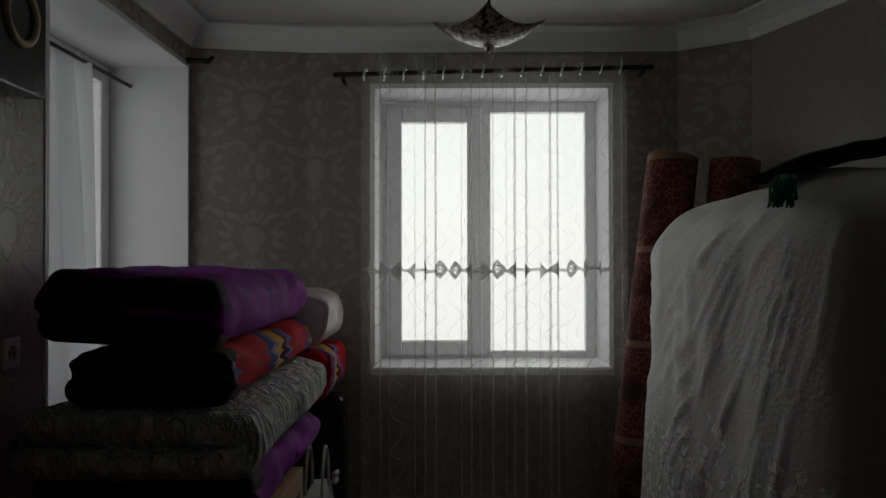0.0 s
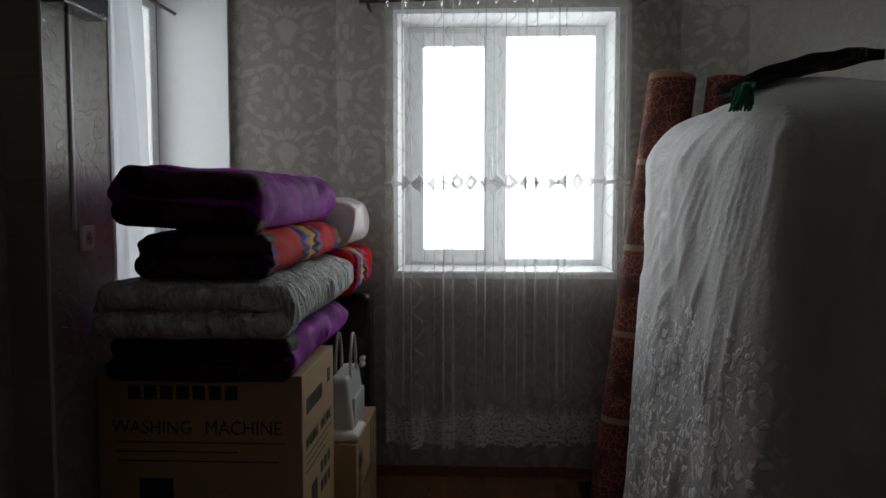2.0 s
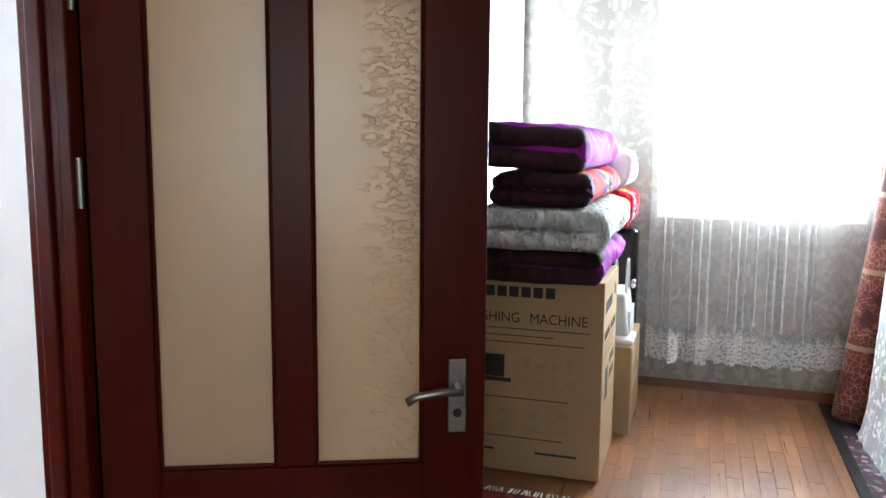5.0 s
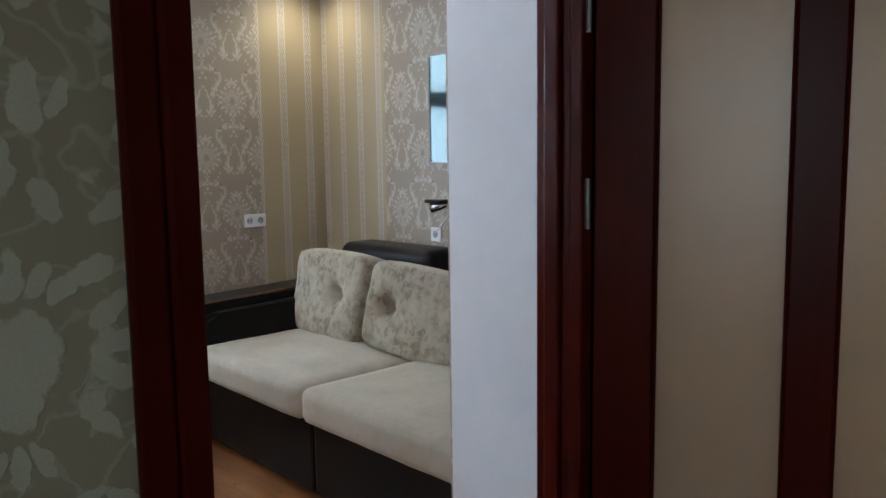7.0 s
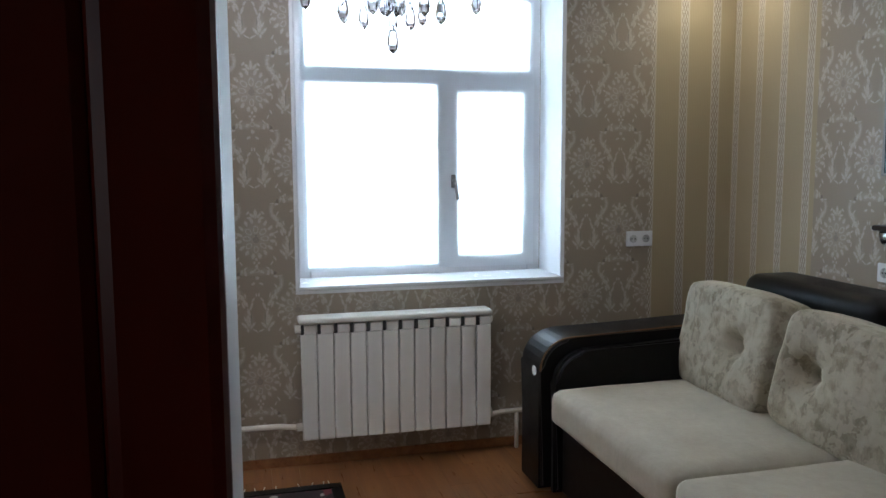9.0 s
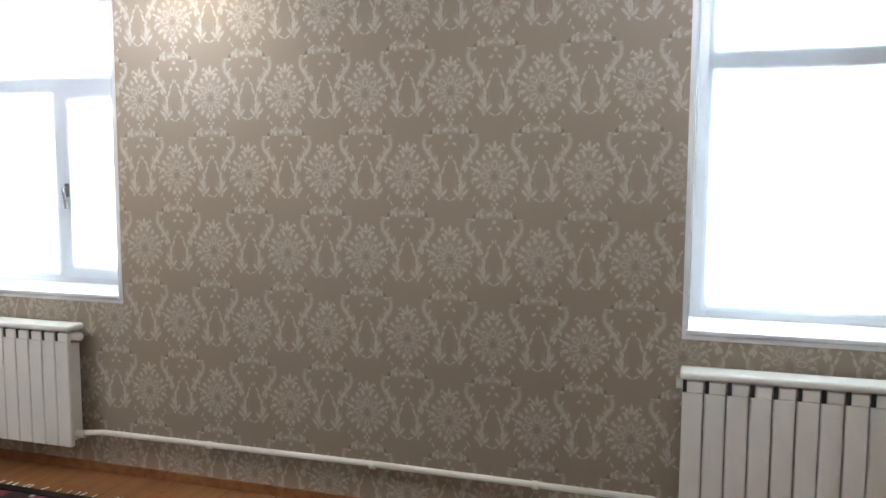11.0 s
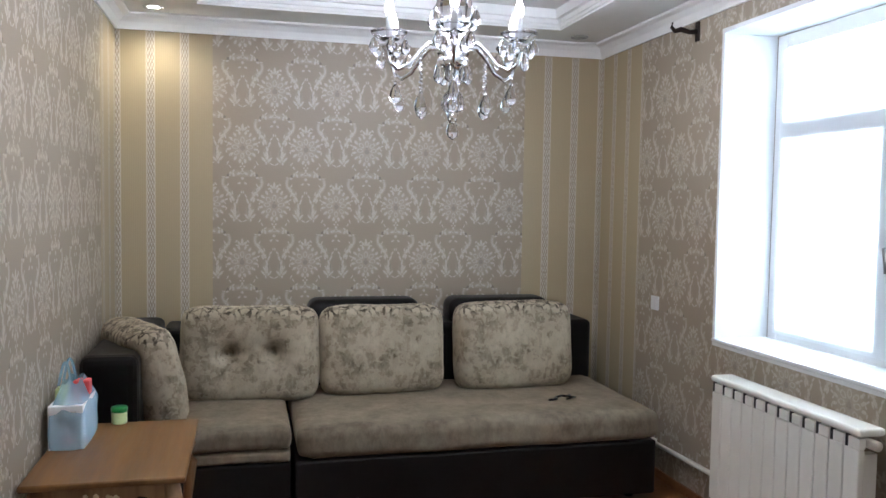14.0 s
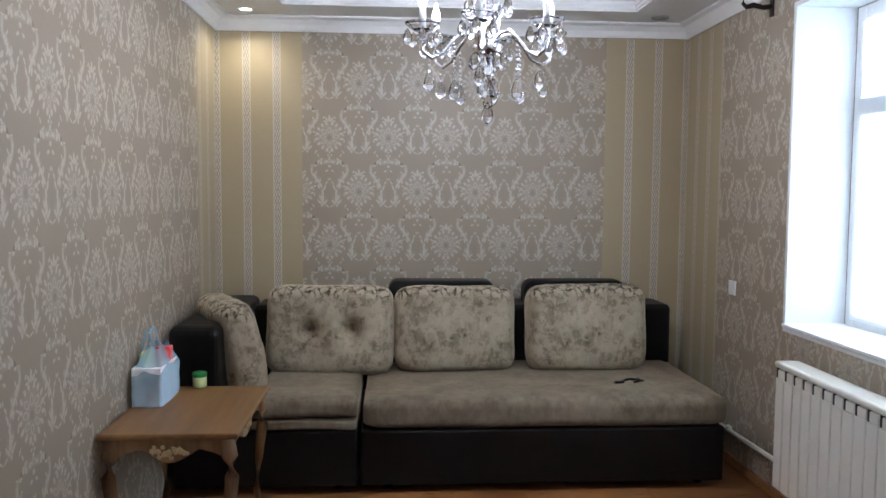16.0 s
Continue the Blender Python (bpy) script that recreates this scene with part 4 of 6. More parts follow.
def window_bedroom():
    y = AN + 0.31
    win = tagged(thing("window_3", (AX0, y, AZ0), "white plastic two-part bedroom window", "window"), kind="structure")
    put = lambda b, a, c, d, e: box(b, a, c, y, y + 0.06, d, e, bevel=0.006)
    mid = -0.075
    bm = bmesh.new()
    bar_frame(AX0 + 0.008, AX1 - 0.008, AZ0 + 0.008, AZ1 - 0.008, 0.05, put, bm)
    put(bm, mid - 0.03, mid + 0.03, AZ0 + 0.058, AZ1 - 0.058)
    world_part("window_frame", bm, M["pvc"], win)
    bm = bmesh.new()
    bar_frame(AX0 + 0.035, mid - 0.012, AZ0 + 0.035, AZ1 - 0.035, 0.075, lambda b, a, c, d, e: box(b, a, c, y - 0.016, y + 0.05, d, e, bevel=0.008), bm)
    sash = world_part("sash", bm, M["pvc"], win)
    bm = bmesh.new()
    box(bm, mid - 0.055, mid - 0.035, y - 0.028, y - 0.016, 1.58, 1.65, bevel=0.004)
    tube(bm, [(mid - 0.045, y - 0.028, 1.62), (mid - 0.045, y - 0.05, 1.62), (mid - 0.045, y - 0.05, 1.50)], 0.008)
    world_part("window_handle", bm, M["pvc"], sash, smooth=True)
    for a, c in ((AX0 + 0.10, mid - 0.08), (mid + 0.03, AX1 - 0.055)):
        pane = world_part("pane", boxes((a - 0.01, c + 0.01, y + 0.026, y + 0.032, AZ0 + 0.05, AZ1 - 0.05)), M["glass"], win)
        pane.visible_shadow = False
    setting("window_sill_3", boxes((AX0 - 0.004, AX1 + 0.004, AN - 0.03, y, AZ0 + 0.006, AZ0 + 0.024), bevel=0.005), M["pvc"])
    reveal("window_reveal_3", "x", AX0, AX1, AZ0, AZ1, AN, 0.31)
    # side window in its deep recess
    x = AW - 0.34
    win = tagged(thing("window_4", (x, NI0, NIZ0), "white plastic side window behind a cotton curtain", "window"), kind="structure")
    bm = bmesh.new()
    bar_frame(NI0 + 0.008, NI1 - 0.008, NIZ0 + 0.008, NIZ1 - 0.008, 0.08, lambda b, a, c, d, e: box(b, x - 0.05, x, a, c, d, e, bevel=0.006), bm)
    box(bm, x - 0.05, x, 3.36, 3.44, NIZ0 + 0.088, NIZ1 - 0.088, bevel=0.006)
    world_part("window_frame", bm, M["pvc"], win)
    for a, c in ((NI0 + 0.088, 3.36), (3.44, NI1 - 0.088)):
        pane = world_part("pane", boxes((x - 0.03, x - 0.024, a - 0.01, c + 0.01, NIZ0 + 0.08, NIZ1 - 0.08)), M["glass"], win)
        pane.visible_shadow = False
    reveal("window_reveal_4", "y", NI0, NI1, NIZ0, NIZ1, AW, 0.34)

    def hang(u, v):
        yy = NI0 + 0.03 + (NI1 - NI0 - 0.33) * u * (0.86 + 0.14 * (1 - v)) - 0.0
        z = NIZ0 + 0.01 + (NIZ1 - NIZ0 - 0.10) * v
        z -= 0.03 * math.sin(u * math.pi) * v
        return (AW - 0.25 + 0.022 * math.sin(u * 31 + 1.5 * v) * (0.4 + 0.6 * u) + 0.02 * noise.noise(Vector((u * 3, v * 2, 4))), yy, z)
    tagged(mesh_ob("side_curtain", sheet(80, 24, hang, lambda u, v: (u, v)), M["side_curtain"], True), "plain white cotton curtain hung in the window recess", "curtain")
    rod = thing("recess_curtain_rod", (AW - 0.25, NI0, 2.29), "thin dark rod across the window recess", "curtain rod")
    world_part("rod", tube(bmesh.new(), [(AW - 0.25, NI0 + 0.006, 2.29), (AW - 0.25, NI1 - 0.006, 2.29)], 0.008), M["dark_metal"], rod, smooth=True)


window_bedroom()


# ---- bedroom curtain on its rod ----
def bedroom_curtain():
    x0, x1, y = -0.64, 0.53, 4.02
    rod = thing("curtain_rod", (0, y, 2.36), "dark metal curtain rod above the bedroom window", "curtain rod")
    world_part("rod", tube(bmesh.new(), [(x0 - 0.12, y, 2.345), (x1 + 0.12, y, 2.375)], 0.011), M["dark_metal"], rod, smooth=True)
    for x in (x0 - 0.08, x1 + 0.08):
        bm = bmesh.new()
        z = 2.345 + 0.03 * (x - x0) / (x1 - x0)
        tube(bm, [(x, AN - 0.004, z - 0.02), (x, y + 0.03, z - 0.02), (x, y, z)], 0.008)
        world_part("bracket", bm, M["dark_metal"], rod, smooth=True)
    rings = 14
    cur = thing("lace_curtain", (0, y, 0.2), "sheer white lace curtain with a scrolled band, hanging on eyelet rings", "curtain")
    for i in range(rings):
        x = x0 + 0.02 + (x1 - x0 - 0.04) * i / (rings - 1)
        z = 2.345 + 0.03 * (x - x0) / (x1 - x0)
        bm = bmesh.new()
        pts = [(x + 0.007 * math.sin(a), y + 0.026 * math.cos(a), z + 0.026 * math.sin(a)) for a in (2 * math.pi * j / 14 for j in range(15))]
        tube(bm, pts, 0.0055, 6, closed=True)
        world_part("eyelet", bm, M["chrome"], cur, smooth=True)

    def hang(u, v):
        x = x0 + (x1 - x0) * u
        z = 0.19 + (2.43 - 0.19) * v
        a = u * math.pi * rings
        loose = 1 - v
        amp = 0.030 * (0.5 + 0.5 * math.sin(u * 5 + 1)) + 0.012
        x += (0.009 + 0.016 * abs(noise.noise(Vector((u * 9, 0, 5))))) * math.sin(a * 3.3 + 6 * noise.noise(Vector((u * 7, 0, 1)))) * (0.9 + 0.3 * loose)
        z += 0.010 * math.sin(a * 2.0) * loose + 0.02 * noise.noise(Vector((u * 3, 0, 7))) * loose
        return (x, y + amp * math.sin(a) + 0.015 * noise.noise(Vector((u * 9, v * 1.5, 2))), z)
    world_part("voile", sheet(700, 22, hang, lambda u, v: (u * 2.1, 0.19 + 2.24 * v)), M["sheer"], cur, "sheer white voile", True)


bedroom_curtain()


# ---- doorways ----
def door_sets():
    fr = tagged(thing("door_frame_1", (-1.6, 0.62, 0), "red-brown varnished double door frame", "door frame"), kind="structure")
    world_part("casing", boxes((-1.668, -1.64, 0.613, 0.632, 0, 2.2), (-1.64, -1.60, 0.602, 0.632, 0, 2.2), (-1.60, -1.575, 0.612, 0.632, 0, 2.2), bevel=0.005), M["door"], fr)
    world_part("jamb", boxes((-1.575, -1.545, 0.606, 0.745, 0, 2.16), (0.33, 0.36, 0.606, 0.745, 0, 2.16), (-1.545, 0.33, 0.606, 0.745, 2.11, 2.14), bevel=0.004), M["door"], fr)
    world_part("architrave", boxes((0.345, 0.46, 0.59, 0.62, 0, 2.2), (-1.575, 0.345, 0.59, 0.62, 2.125, 2.2), bevel=0.005), M["door"], fr)
    leaf = thing("door_leaf", (-1.54, 0.632, 0.012), "red-brown varnished door standing ajar, with two tall panes of patterned glass", "door")
    leaf.rotation_euler = (0, 0, radians(23.9))
    w, h, t = 0.808, 2.03, 0.042
    u = (0.004, 0.122, 0.362, 0.445, 0.672, w)
    z0, z1 = 0.715, 1.90
    part("stile", boxes((u[0], u[1], 0, t, 0, h), bevel=0.004), M["door"], leaf)
    part("stile", boxes((u[4], u[5], 0, t, 0, h), bevel=0.004), M["door"], leaf)
    part("muntin", boxes((u[2], u[3], 0, t, z0, z1), bevel=0.004), M["door"], leaf)
    part("rail", boxes((u[1], u[4], 0.001, t - 0.001, z1, h)), M["door"], leaf)
    part("rail", boxes((u[1], u[4], 0.001, t - 0.001, z0 - 0.16, z0)), M["door"], leaf)
    part("rail", boxes((u[1], u[4], 0.001, t - 0.001, 0, 0.2)), M["door"], leaf)
    part("lower_panel", boxes((u[1] - 0.004, u[4] + 0.004, 0.012, t - 0.012, 0.196, z0 - 0.156), bevel=0.006), M["door"], leaf)
    for a, b in ((u[1], u[2]), (u[3], u[4])):
        part("door_pane", boxes((a - 0.006, b + 0.006, 0.017, 0.025, z0 - 0.006, z1 + 0.006)), M["door_glass"], leaf, "beige bark-patterned glass")
        bm = bmesh.new()
        for s in ((a, a + 0.006, z0, z1), (b - 0.006, b, z0, z1), (a + 0.006, b - 0.006, z0, z0 + 0.008), (a + 0.006, b - 0.006, z1 - 0.008, z1)):
            box(bm, s[0], s[1], 0.006, 0.0165, s[2], s[3], bevel=0.003)
        part("glazing_bead", bm, M["door"], leaf)
    bm = boxes((0.727, 0.767, -0.006, 0.001, 0.785, 0.948), bevel=0.003)
    plate = part("lock_plate", bm, M["steel"], leaf, "worn steel lock plate")
    bm = bmesh.new()
    tube(bm, [(0.748, -0.005, 0.888), (0.748, -0.045, 0.888), (0.712, -0.050, 0.890), (0.657, -0.048, 0.880), (0.637, -0.046, 0.868)], [0.010, 0.010, 0.009, 0.008, 0.010])
    part("handle", bm, M["steel"], plate, "curved steel lever", True)
    part("keyhole", tube(bmesh.new(), [(0.747, -0.009, 0.83), (0.747, -0.004, 0.83)], 0.010), M["dark_metal"], plate)
    for zz in (0.28, 1.32, 1.70):
        bm = tube(bmesh.new(), [(-0.006, -0.008, zz - 0.05), (-0.006, -0.008, zz + 0.05)], 0.007)
        part("hinge", bm, M["steel"], leaf)
    fr = tagged(thing("door_frame_2", (-1.5, -0.22, 0), "dark red-brown door casing beside green wallpaper", "door frame"), kind="structure")
    world_part("casing", boxes((-1.53, -1.512, -0.295, -0.245, 0, 2.2), (-1.53, -1.504, -0.2455, -0.2045, 0, 2.2), bevel=0.006), M["door"], fr)


door_sets()


# ---- living room: radiators and pipes ----
def radiator():
    rad = thing("radiator", (W + 0.02, 0.045, 0.165), "cream enamelled panel radiator below the window", "radiator", "radiators")
    pitch, h = 0.0766, 0.58
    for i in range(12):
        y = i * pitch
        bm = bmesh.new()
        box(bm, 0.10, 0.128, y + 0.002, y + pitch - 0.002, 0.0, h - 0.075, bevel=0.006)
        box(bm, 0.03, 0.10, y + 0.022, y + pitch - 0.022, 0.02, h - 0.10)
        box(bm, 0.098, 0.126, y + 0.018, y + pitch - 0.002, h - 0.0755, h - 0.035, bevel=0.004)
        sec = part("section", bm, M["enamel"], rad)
        # black block stands for the shade inside the vent slot
        part("slot_shade", boxes((0.110, 0.124, y + 0.004, y + 0.0175, h - 0.078, h - 0.0305)), M["ink_and_shade"], sec, "vent slot shade painted black")
    bm = bmesh.new()
    box(bm, 0.02, 0.134, -0.006, 12 * pitch + 0.006, h - 0.030, h, bevel=0.012, seg=3)
    part("top_grille", bm, M["enamel"], rad)
    for z in (0.05, h - 0.06):
        part("header_pipe", tube(bmesh.new(), [(0.065, -0.02, z), (0.065, 12 * pitch + 0.02, z)], 0.019), M["enamel"], rad, "", True)
    for y in (0.2, 0.7):
        part("bracket", boxes((-0.019, 0.04, y, y + 0.02, 0.4, 0.44)), M["enamel"], rad)
    return rad


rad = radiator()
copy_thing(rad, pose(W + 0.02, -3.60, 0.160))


def pipes():
    p = thing("heating_pipe", (W + 0.05, -1, 0.2), "cream painted heating pipe along the skirting", "pipe")
    x = W + 0.05
    z = 0.215
    world_part("pipe", tube(bmesh.new(), [(x + 0.03, 0.02, z), (x, -0.06, z), (x, -1.2, z + 0.006), (x, -2.58, z), (x + 0.03, -2.66, z)], 0.013), M["enamel"], p, smooth=True)
    world_part("pipe", tube(bmesh.new(), [(x + 0.03, -3.62, z + 0.01), (x, -3.7, z + 0.005), (x, -5.15, z - 0.03)], 0.013), M["enamel"], p, smooth=True)
    world_part("pipe", tube(bmesh.new(), [(x + 0.03, 0.98, z - 0.02), (x, 1.05, z - 0.02), (x, 1.22, z - 0.018)], 0.013), M["enamel"], p, smooth=True)
    world_part("pipe_support", tube(bmesh.new(), [(x, 1.13, z - 0.02), (x, 1.13, 0.0)], 0.011), M["enamel"], p, smooth=True)
    for y in (-1.2, -0.5, -2.0, -4.3):
        world_part("clip", tube(bmesh.new(), [(x, y - 0.012, z + 0.001), (x, y + 0.012, z + 0.001)], 0.017), M["enamel"], p, smooth=True)


pipes()


def wall_plate(at, facing, label, kind):
    """A small white switch or socket on a wall; facing: degrees about the vertical."""
    ob = thing("wall_switch" if kind == "switch" else "wall_socket", at, label, "switch" if kind == "switch" else "socket")
    ob.rotation_euler = (0, 0, radians(facing))
    wd = 0.15 if kind == "double" else 0.08
    part("plate", boxes((0.0005, 0.012, -wd / 2, wd / 2, -0.04, 0.04), bevel=0.004), M["pvc"], ob)
    if kind == "switch":
        part("rocker", boxes((0.012, 0.017, -0.026, 0.026, -0.028, 0.028), bevel=0.002), M["pvc"], ob)
    else:
        for y in ((-0.036, 0.036) if kind == "double" else (0.0,)):
            bm = bmesh.new()
            tube(bm, [(0.011, y, 0), (0.0135, y, 0)], 0.021, 16)
            w = part("well", bm, M["grey_cloth"], ob)
            part("pin_hole", tube(bmesh.new(), [(0.0135, y - 0.009, 0), (0.0142, y - 0.009, 0)], 0.0035, 8), M["ink_and_shade"], w)
            part("pin_hole", tube(bmesh.new(), [(0.0135, y + 0.009, 0), (0.0142, y + 0.009, 0)], 0.0035, 8), M["ink_and_shade"], w)
    return ob


wall_plate((W, 1.822, 1.051), 0, "white double socket on the striped wallpaper", "double")
wall_plate((W, -4.41, 0.973), 0, "white light switch beside the window", "switch")
wall_plate((-3.904, N, 0.992), -90, "white socket with a cord above the sofa", "single")
wall_plate((AW, 2.585, 1.285), 0, "white socket on the bedroom wall", "single")


def wall_things():
    mir = thing("wall_mirror", (-3.74, N, 1.69), "frameless wall mirror with a thin grey rim", "mirror")
    world_part("glass", boxes((-3.93, -3.53, N - 0.016, N - 0.004, 1.40, 1.98)), M["mirror"], mir)
    bm = bmesh.new()
    for s in ((-3.942, -3.93, 1.388, 1.992), (-3.53, -3.518, 1.388, 1.992), (-3.93, -3.53, 1.388, 1.40), (-3.93, -3.53, 1.98, 1.992)):
        box(bm, s[0], s[1], N - 0.02, N - 0.0005, s[2], s[3], bevel=0.002)
    world_part("rim", bm, M["steel"], mir)
    lamp = thing("wall_lamp", (-3.75, N, 1.16), "small black and chrome wall lamp with a cord", "lamp")
    world_part("base", tube(bmesh.new(), [(-3.72, N - 0.001, 1.165), (-3.72, N - 0.03, 1.165)], 0.035, 16), M["dark_metal"], lamp, smooth=True)
    bm = bmesh.new()
    tube(bm, [(-3.72, N - 0.03, 1.165), (-3.74, N - 0.10, 1.17), (-3.80, N - 0.13, 1.15)], [0.02, 0.028, 0.03], 14)
    world_part("head", bm, M["chrome"], lamp, smooth=True)
    world_part("shade", boxes((-3.83, -3.70, N - 0.16, N - 0.08, 1.178, 1.20), bevel=0.008), M["dark_metal"], lamp)
    world_part("cord", tube(bmesh.new(), [(-3.74, N - 0.02, 1.14), (-3.80, N - 0.012, 1.10), (-3.86, N - 0.012, 1.04), (-3.90, N - 0.016, 1.0)], 0.003, 6), M["pvc"], lamp, smooth=True)
    for y in (-4.06, -2.26):
        hk = thing("curtain_bracket", (W, y, 2.42), "black scrolled curtain bracket near the ceiling", "curtain bracket", "curtain brackets")
        part("plate", boxes((0.0005, 0.010, -0.018, 0.018, -0.05, 0.05), bevel=0.004), M["dark_metal"], hk)
        part("arm", tube(bmesh.new(), [(0.008, 0, 0.0), (0.05, 0, -0.006), (0.10, 0, 0.004), (0.135, 0, -0.006), (0.155, 0, 0.012), (0.148, 0, 0.034)], [0.014, 0.012, 0.014, 0.012, 0.009, 0.006], 8), M["dark_metal"], hk, "", True)
    for i, (x, y) in enumerate(((-2.25, -4.98), (-4.74, -2.05), (-4.74, 2.08), (-4.74, -4.98))):
        lit = i < 3
        d = thing("downlight", (x, y, CEIL - 0.0005), "small round ceiling spotlight, %s" % ("switched on" if lit else "switched off"), "ceiling light", "ceiling spotlights")
        bm = bmesh.new()
        lathe(bm, [(0.036, -0.001), (0.036, -0.005), (0.052, -0.007), (0.055, 0.0)], seg=20)
        part("ring", bm, M["pvc"] if lit else M["grey_cloth"], d, "", True)
        part("diffuser", lathe(bmesh.new(), [(0.0, -0.002), (0.035, -0.002), (0.035, -0.0005), (0.0, -0.0005)], seg=20), M["downlight"] if lit else M["grey_cloth"], d)


wall_things()


# ---- living room: corner sofa on the south wall ----
def placed(name, bm, mat, parent, m, label=""):
    """A soft part with its own middle, so that its weave follows it."""
    ob = part(name, bm, mat, parent, label, True)
    ob.matrix_local = m
    return ob


def sofa_south():
    so = thing("corner_sofa", (-3.4, -4.6, 0), "black leather corner sofa with taupe velvet seats", "sofa")
    world_part("base", boxes((-4.80, -2.965, -5.16, -4.0, 0.035, 0.315), bevel=0.012), M["leather"], so)
    world_part("base", boxes((-2.945, -2.06, -5.16, -4.0, 0.035, 0.315), bevel=0.012), M["leather"], so)
    bm = soft(-4.82, -2.975, -4.95, -3.985, 0.318, 0.47, 0.05, 0.012, ((-3.41, -4.32), (-4.0, -4.32)), 1)
    world_part("seat", bm, M["seat"], so, smooth=True)
    world_part("seat", soft(-2.95, -2.42, -4.95, -3.985, 0.375, 0.475, 0.035, 0.01, (), 2), M["seat"], so, smooth=True)
    world_part("seat_border", soft(-2.945, -2.425, -4.93, -3.99, 0.318, 0.374, 0.02, 0, (), 3), M["seat"], so, smooth=True)
    world_part("backrest", boxes((-4.815, -2.30, -5.17, -4.86, 0.30, 0.815), bevel=0.03, seg=3), M["leather"], so)
    for a, b in ((-3.74, -3.09), (-4.55, -3.92)):
        bm = boxes((a, b, -5.12, -4.88, 0.78, 0.955), bevel=0.06, seg=5)
        world_part("headrest", bm, M["leather"], so, smooth=True)
    world_part("side_back", boxes((-2.29, -2.05, -5.17, -3.95, 0.30, 0.84), bevel=0.04, seg=3), M["leather"], so)
    for x in (-4.7, -3.1, -2.85):
        world_part("foot", tube(bmesh.new(), [(x, -4.1, 0.0), (x, -4.1, 0.04)], 0.025), M["black_vinyl"], so)
    for i, (x0, x1, z0, z1, tf) in enumerate(((-3.125, -2.41, 0.455, 0.955, ((-0.115, 0.0), (0.115, 0.0))), (-3.815, -3.13, 0.468, 0.95, ()), (-4.585, -3.885, 0.468, 0.958, ()))):
        cu = thing("back_cushion", ((x0 + x1) / 2, -4.66, (z0 + z1) / 2 - 0.0), "crushed velvet back cushion, %s" % ("with two deep button tufts" if tf else "with a leafy woven border"), "cushion", "sofa cushions")
        cu.rotation_euler = (radians(8), 0, radians((-2, 1, 2)[i]))
        part("filling", pillow(x1 - x0 + 0.01, z1 - z0 + 0.01, 0.24, tf, 32, i + 1), M["cushion"], cu, smooth=True)
    cu = thing("back_cushion", (-2.265, -4.36, 0.685), "crushed velvet side cushion leaning on the sofa arm", "cushion", "sofa cushions")
    cu.rotation_euler = (radians(-12), 0, radians(-64))
    part("filling", pillow(0.62, 0.50, 0.22, (), 18, 7), M["cushion"], cu, smooth=True)
    strap = thing("dark_strap", (-4.35, -4.28, 0.49), "thin dark strap lying on the sofa seat", "strap")
    pts = [(-4.30 - 0.16 * t + 0.01 * math.sin(t * 20), -4.24 - 0.10 * t + 0.02 * math.sin(t * 9), 0.4885 + 0.002 * math.sin(t * 12)) for t in (i / 14 for i in range(15))]
    world_part("strap", tube(bmesh.new(), pts, 0.006, 6), M["leather"], strap, smooth=True)
    world_part("buckle", tube(bmesh.new(), [(-4.42, -4.30, 0.489), (-4.46, -4.27, 0.49), (-4.40, -4.24, 0.489)], 0.005, 6), M["leather"], strap, smooth=True)


sofa_south()


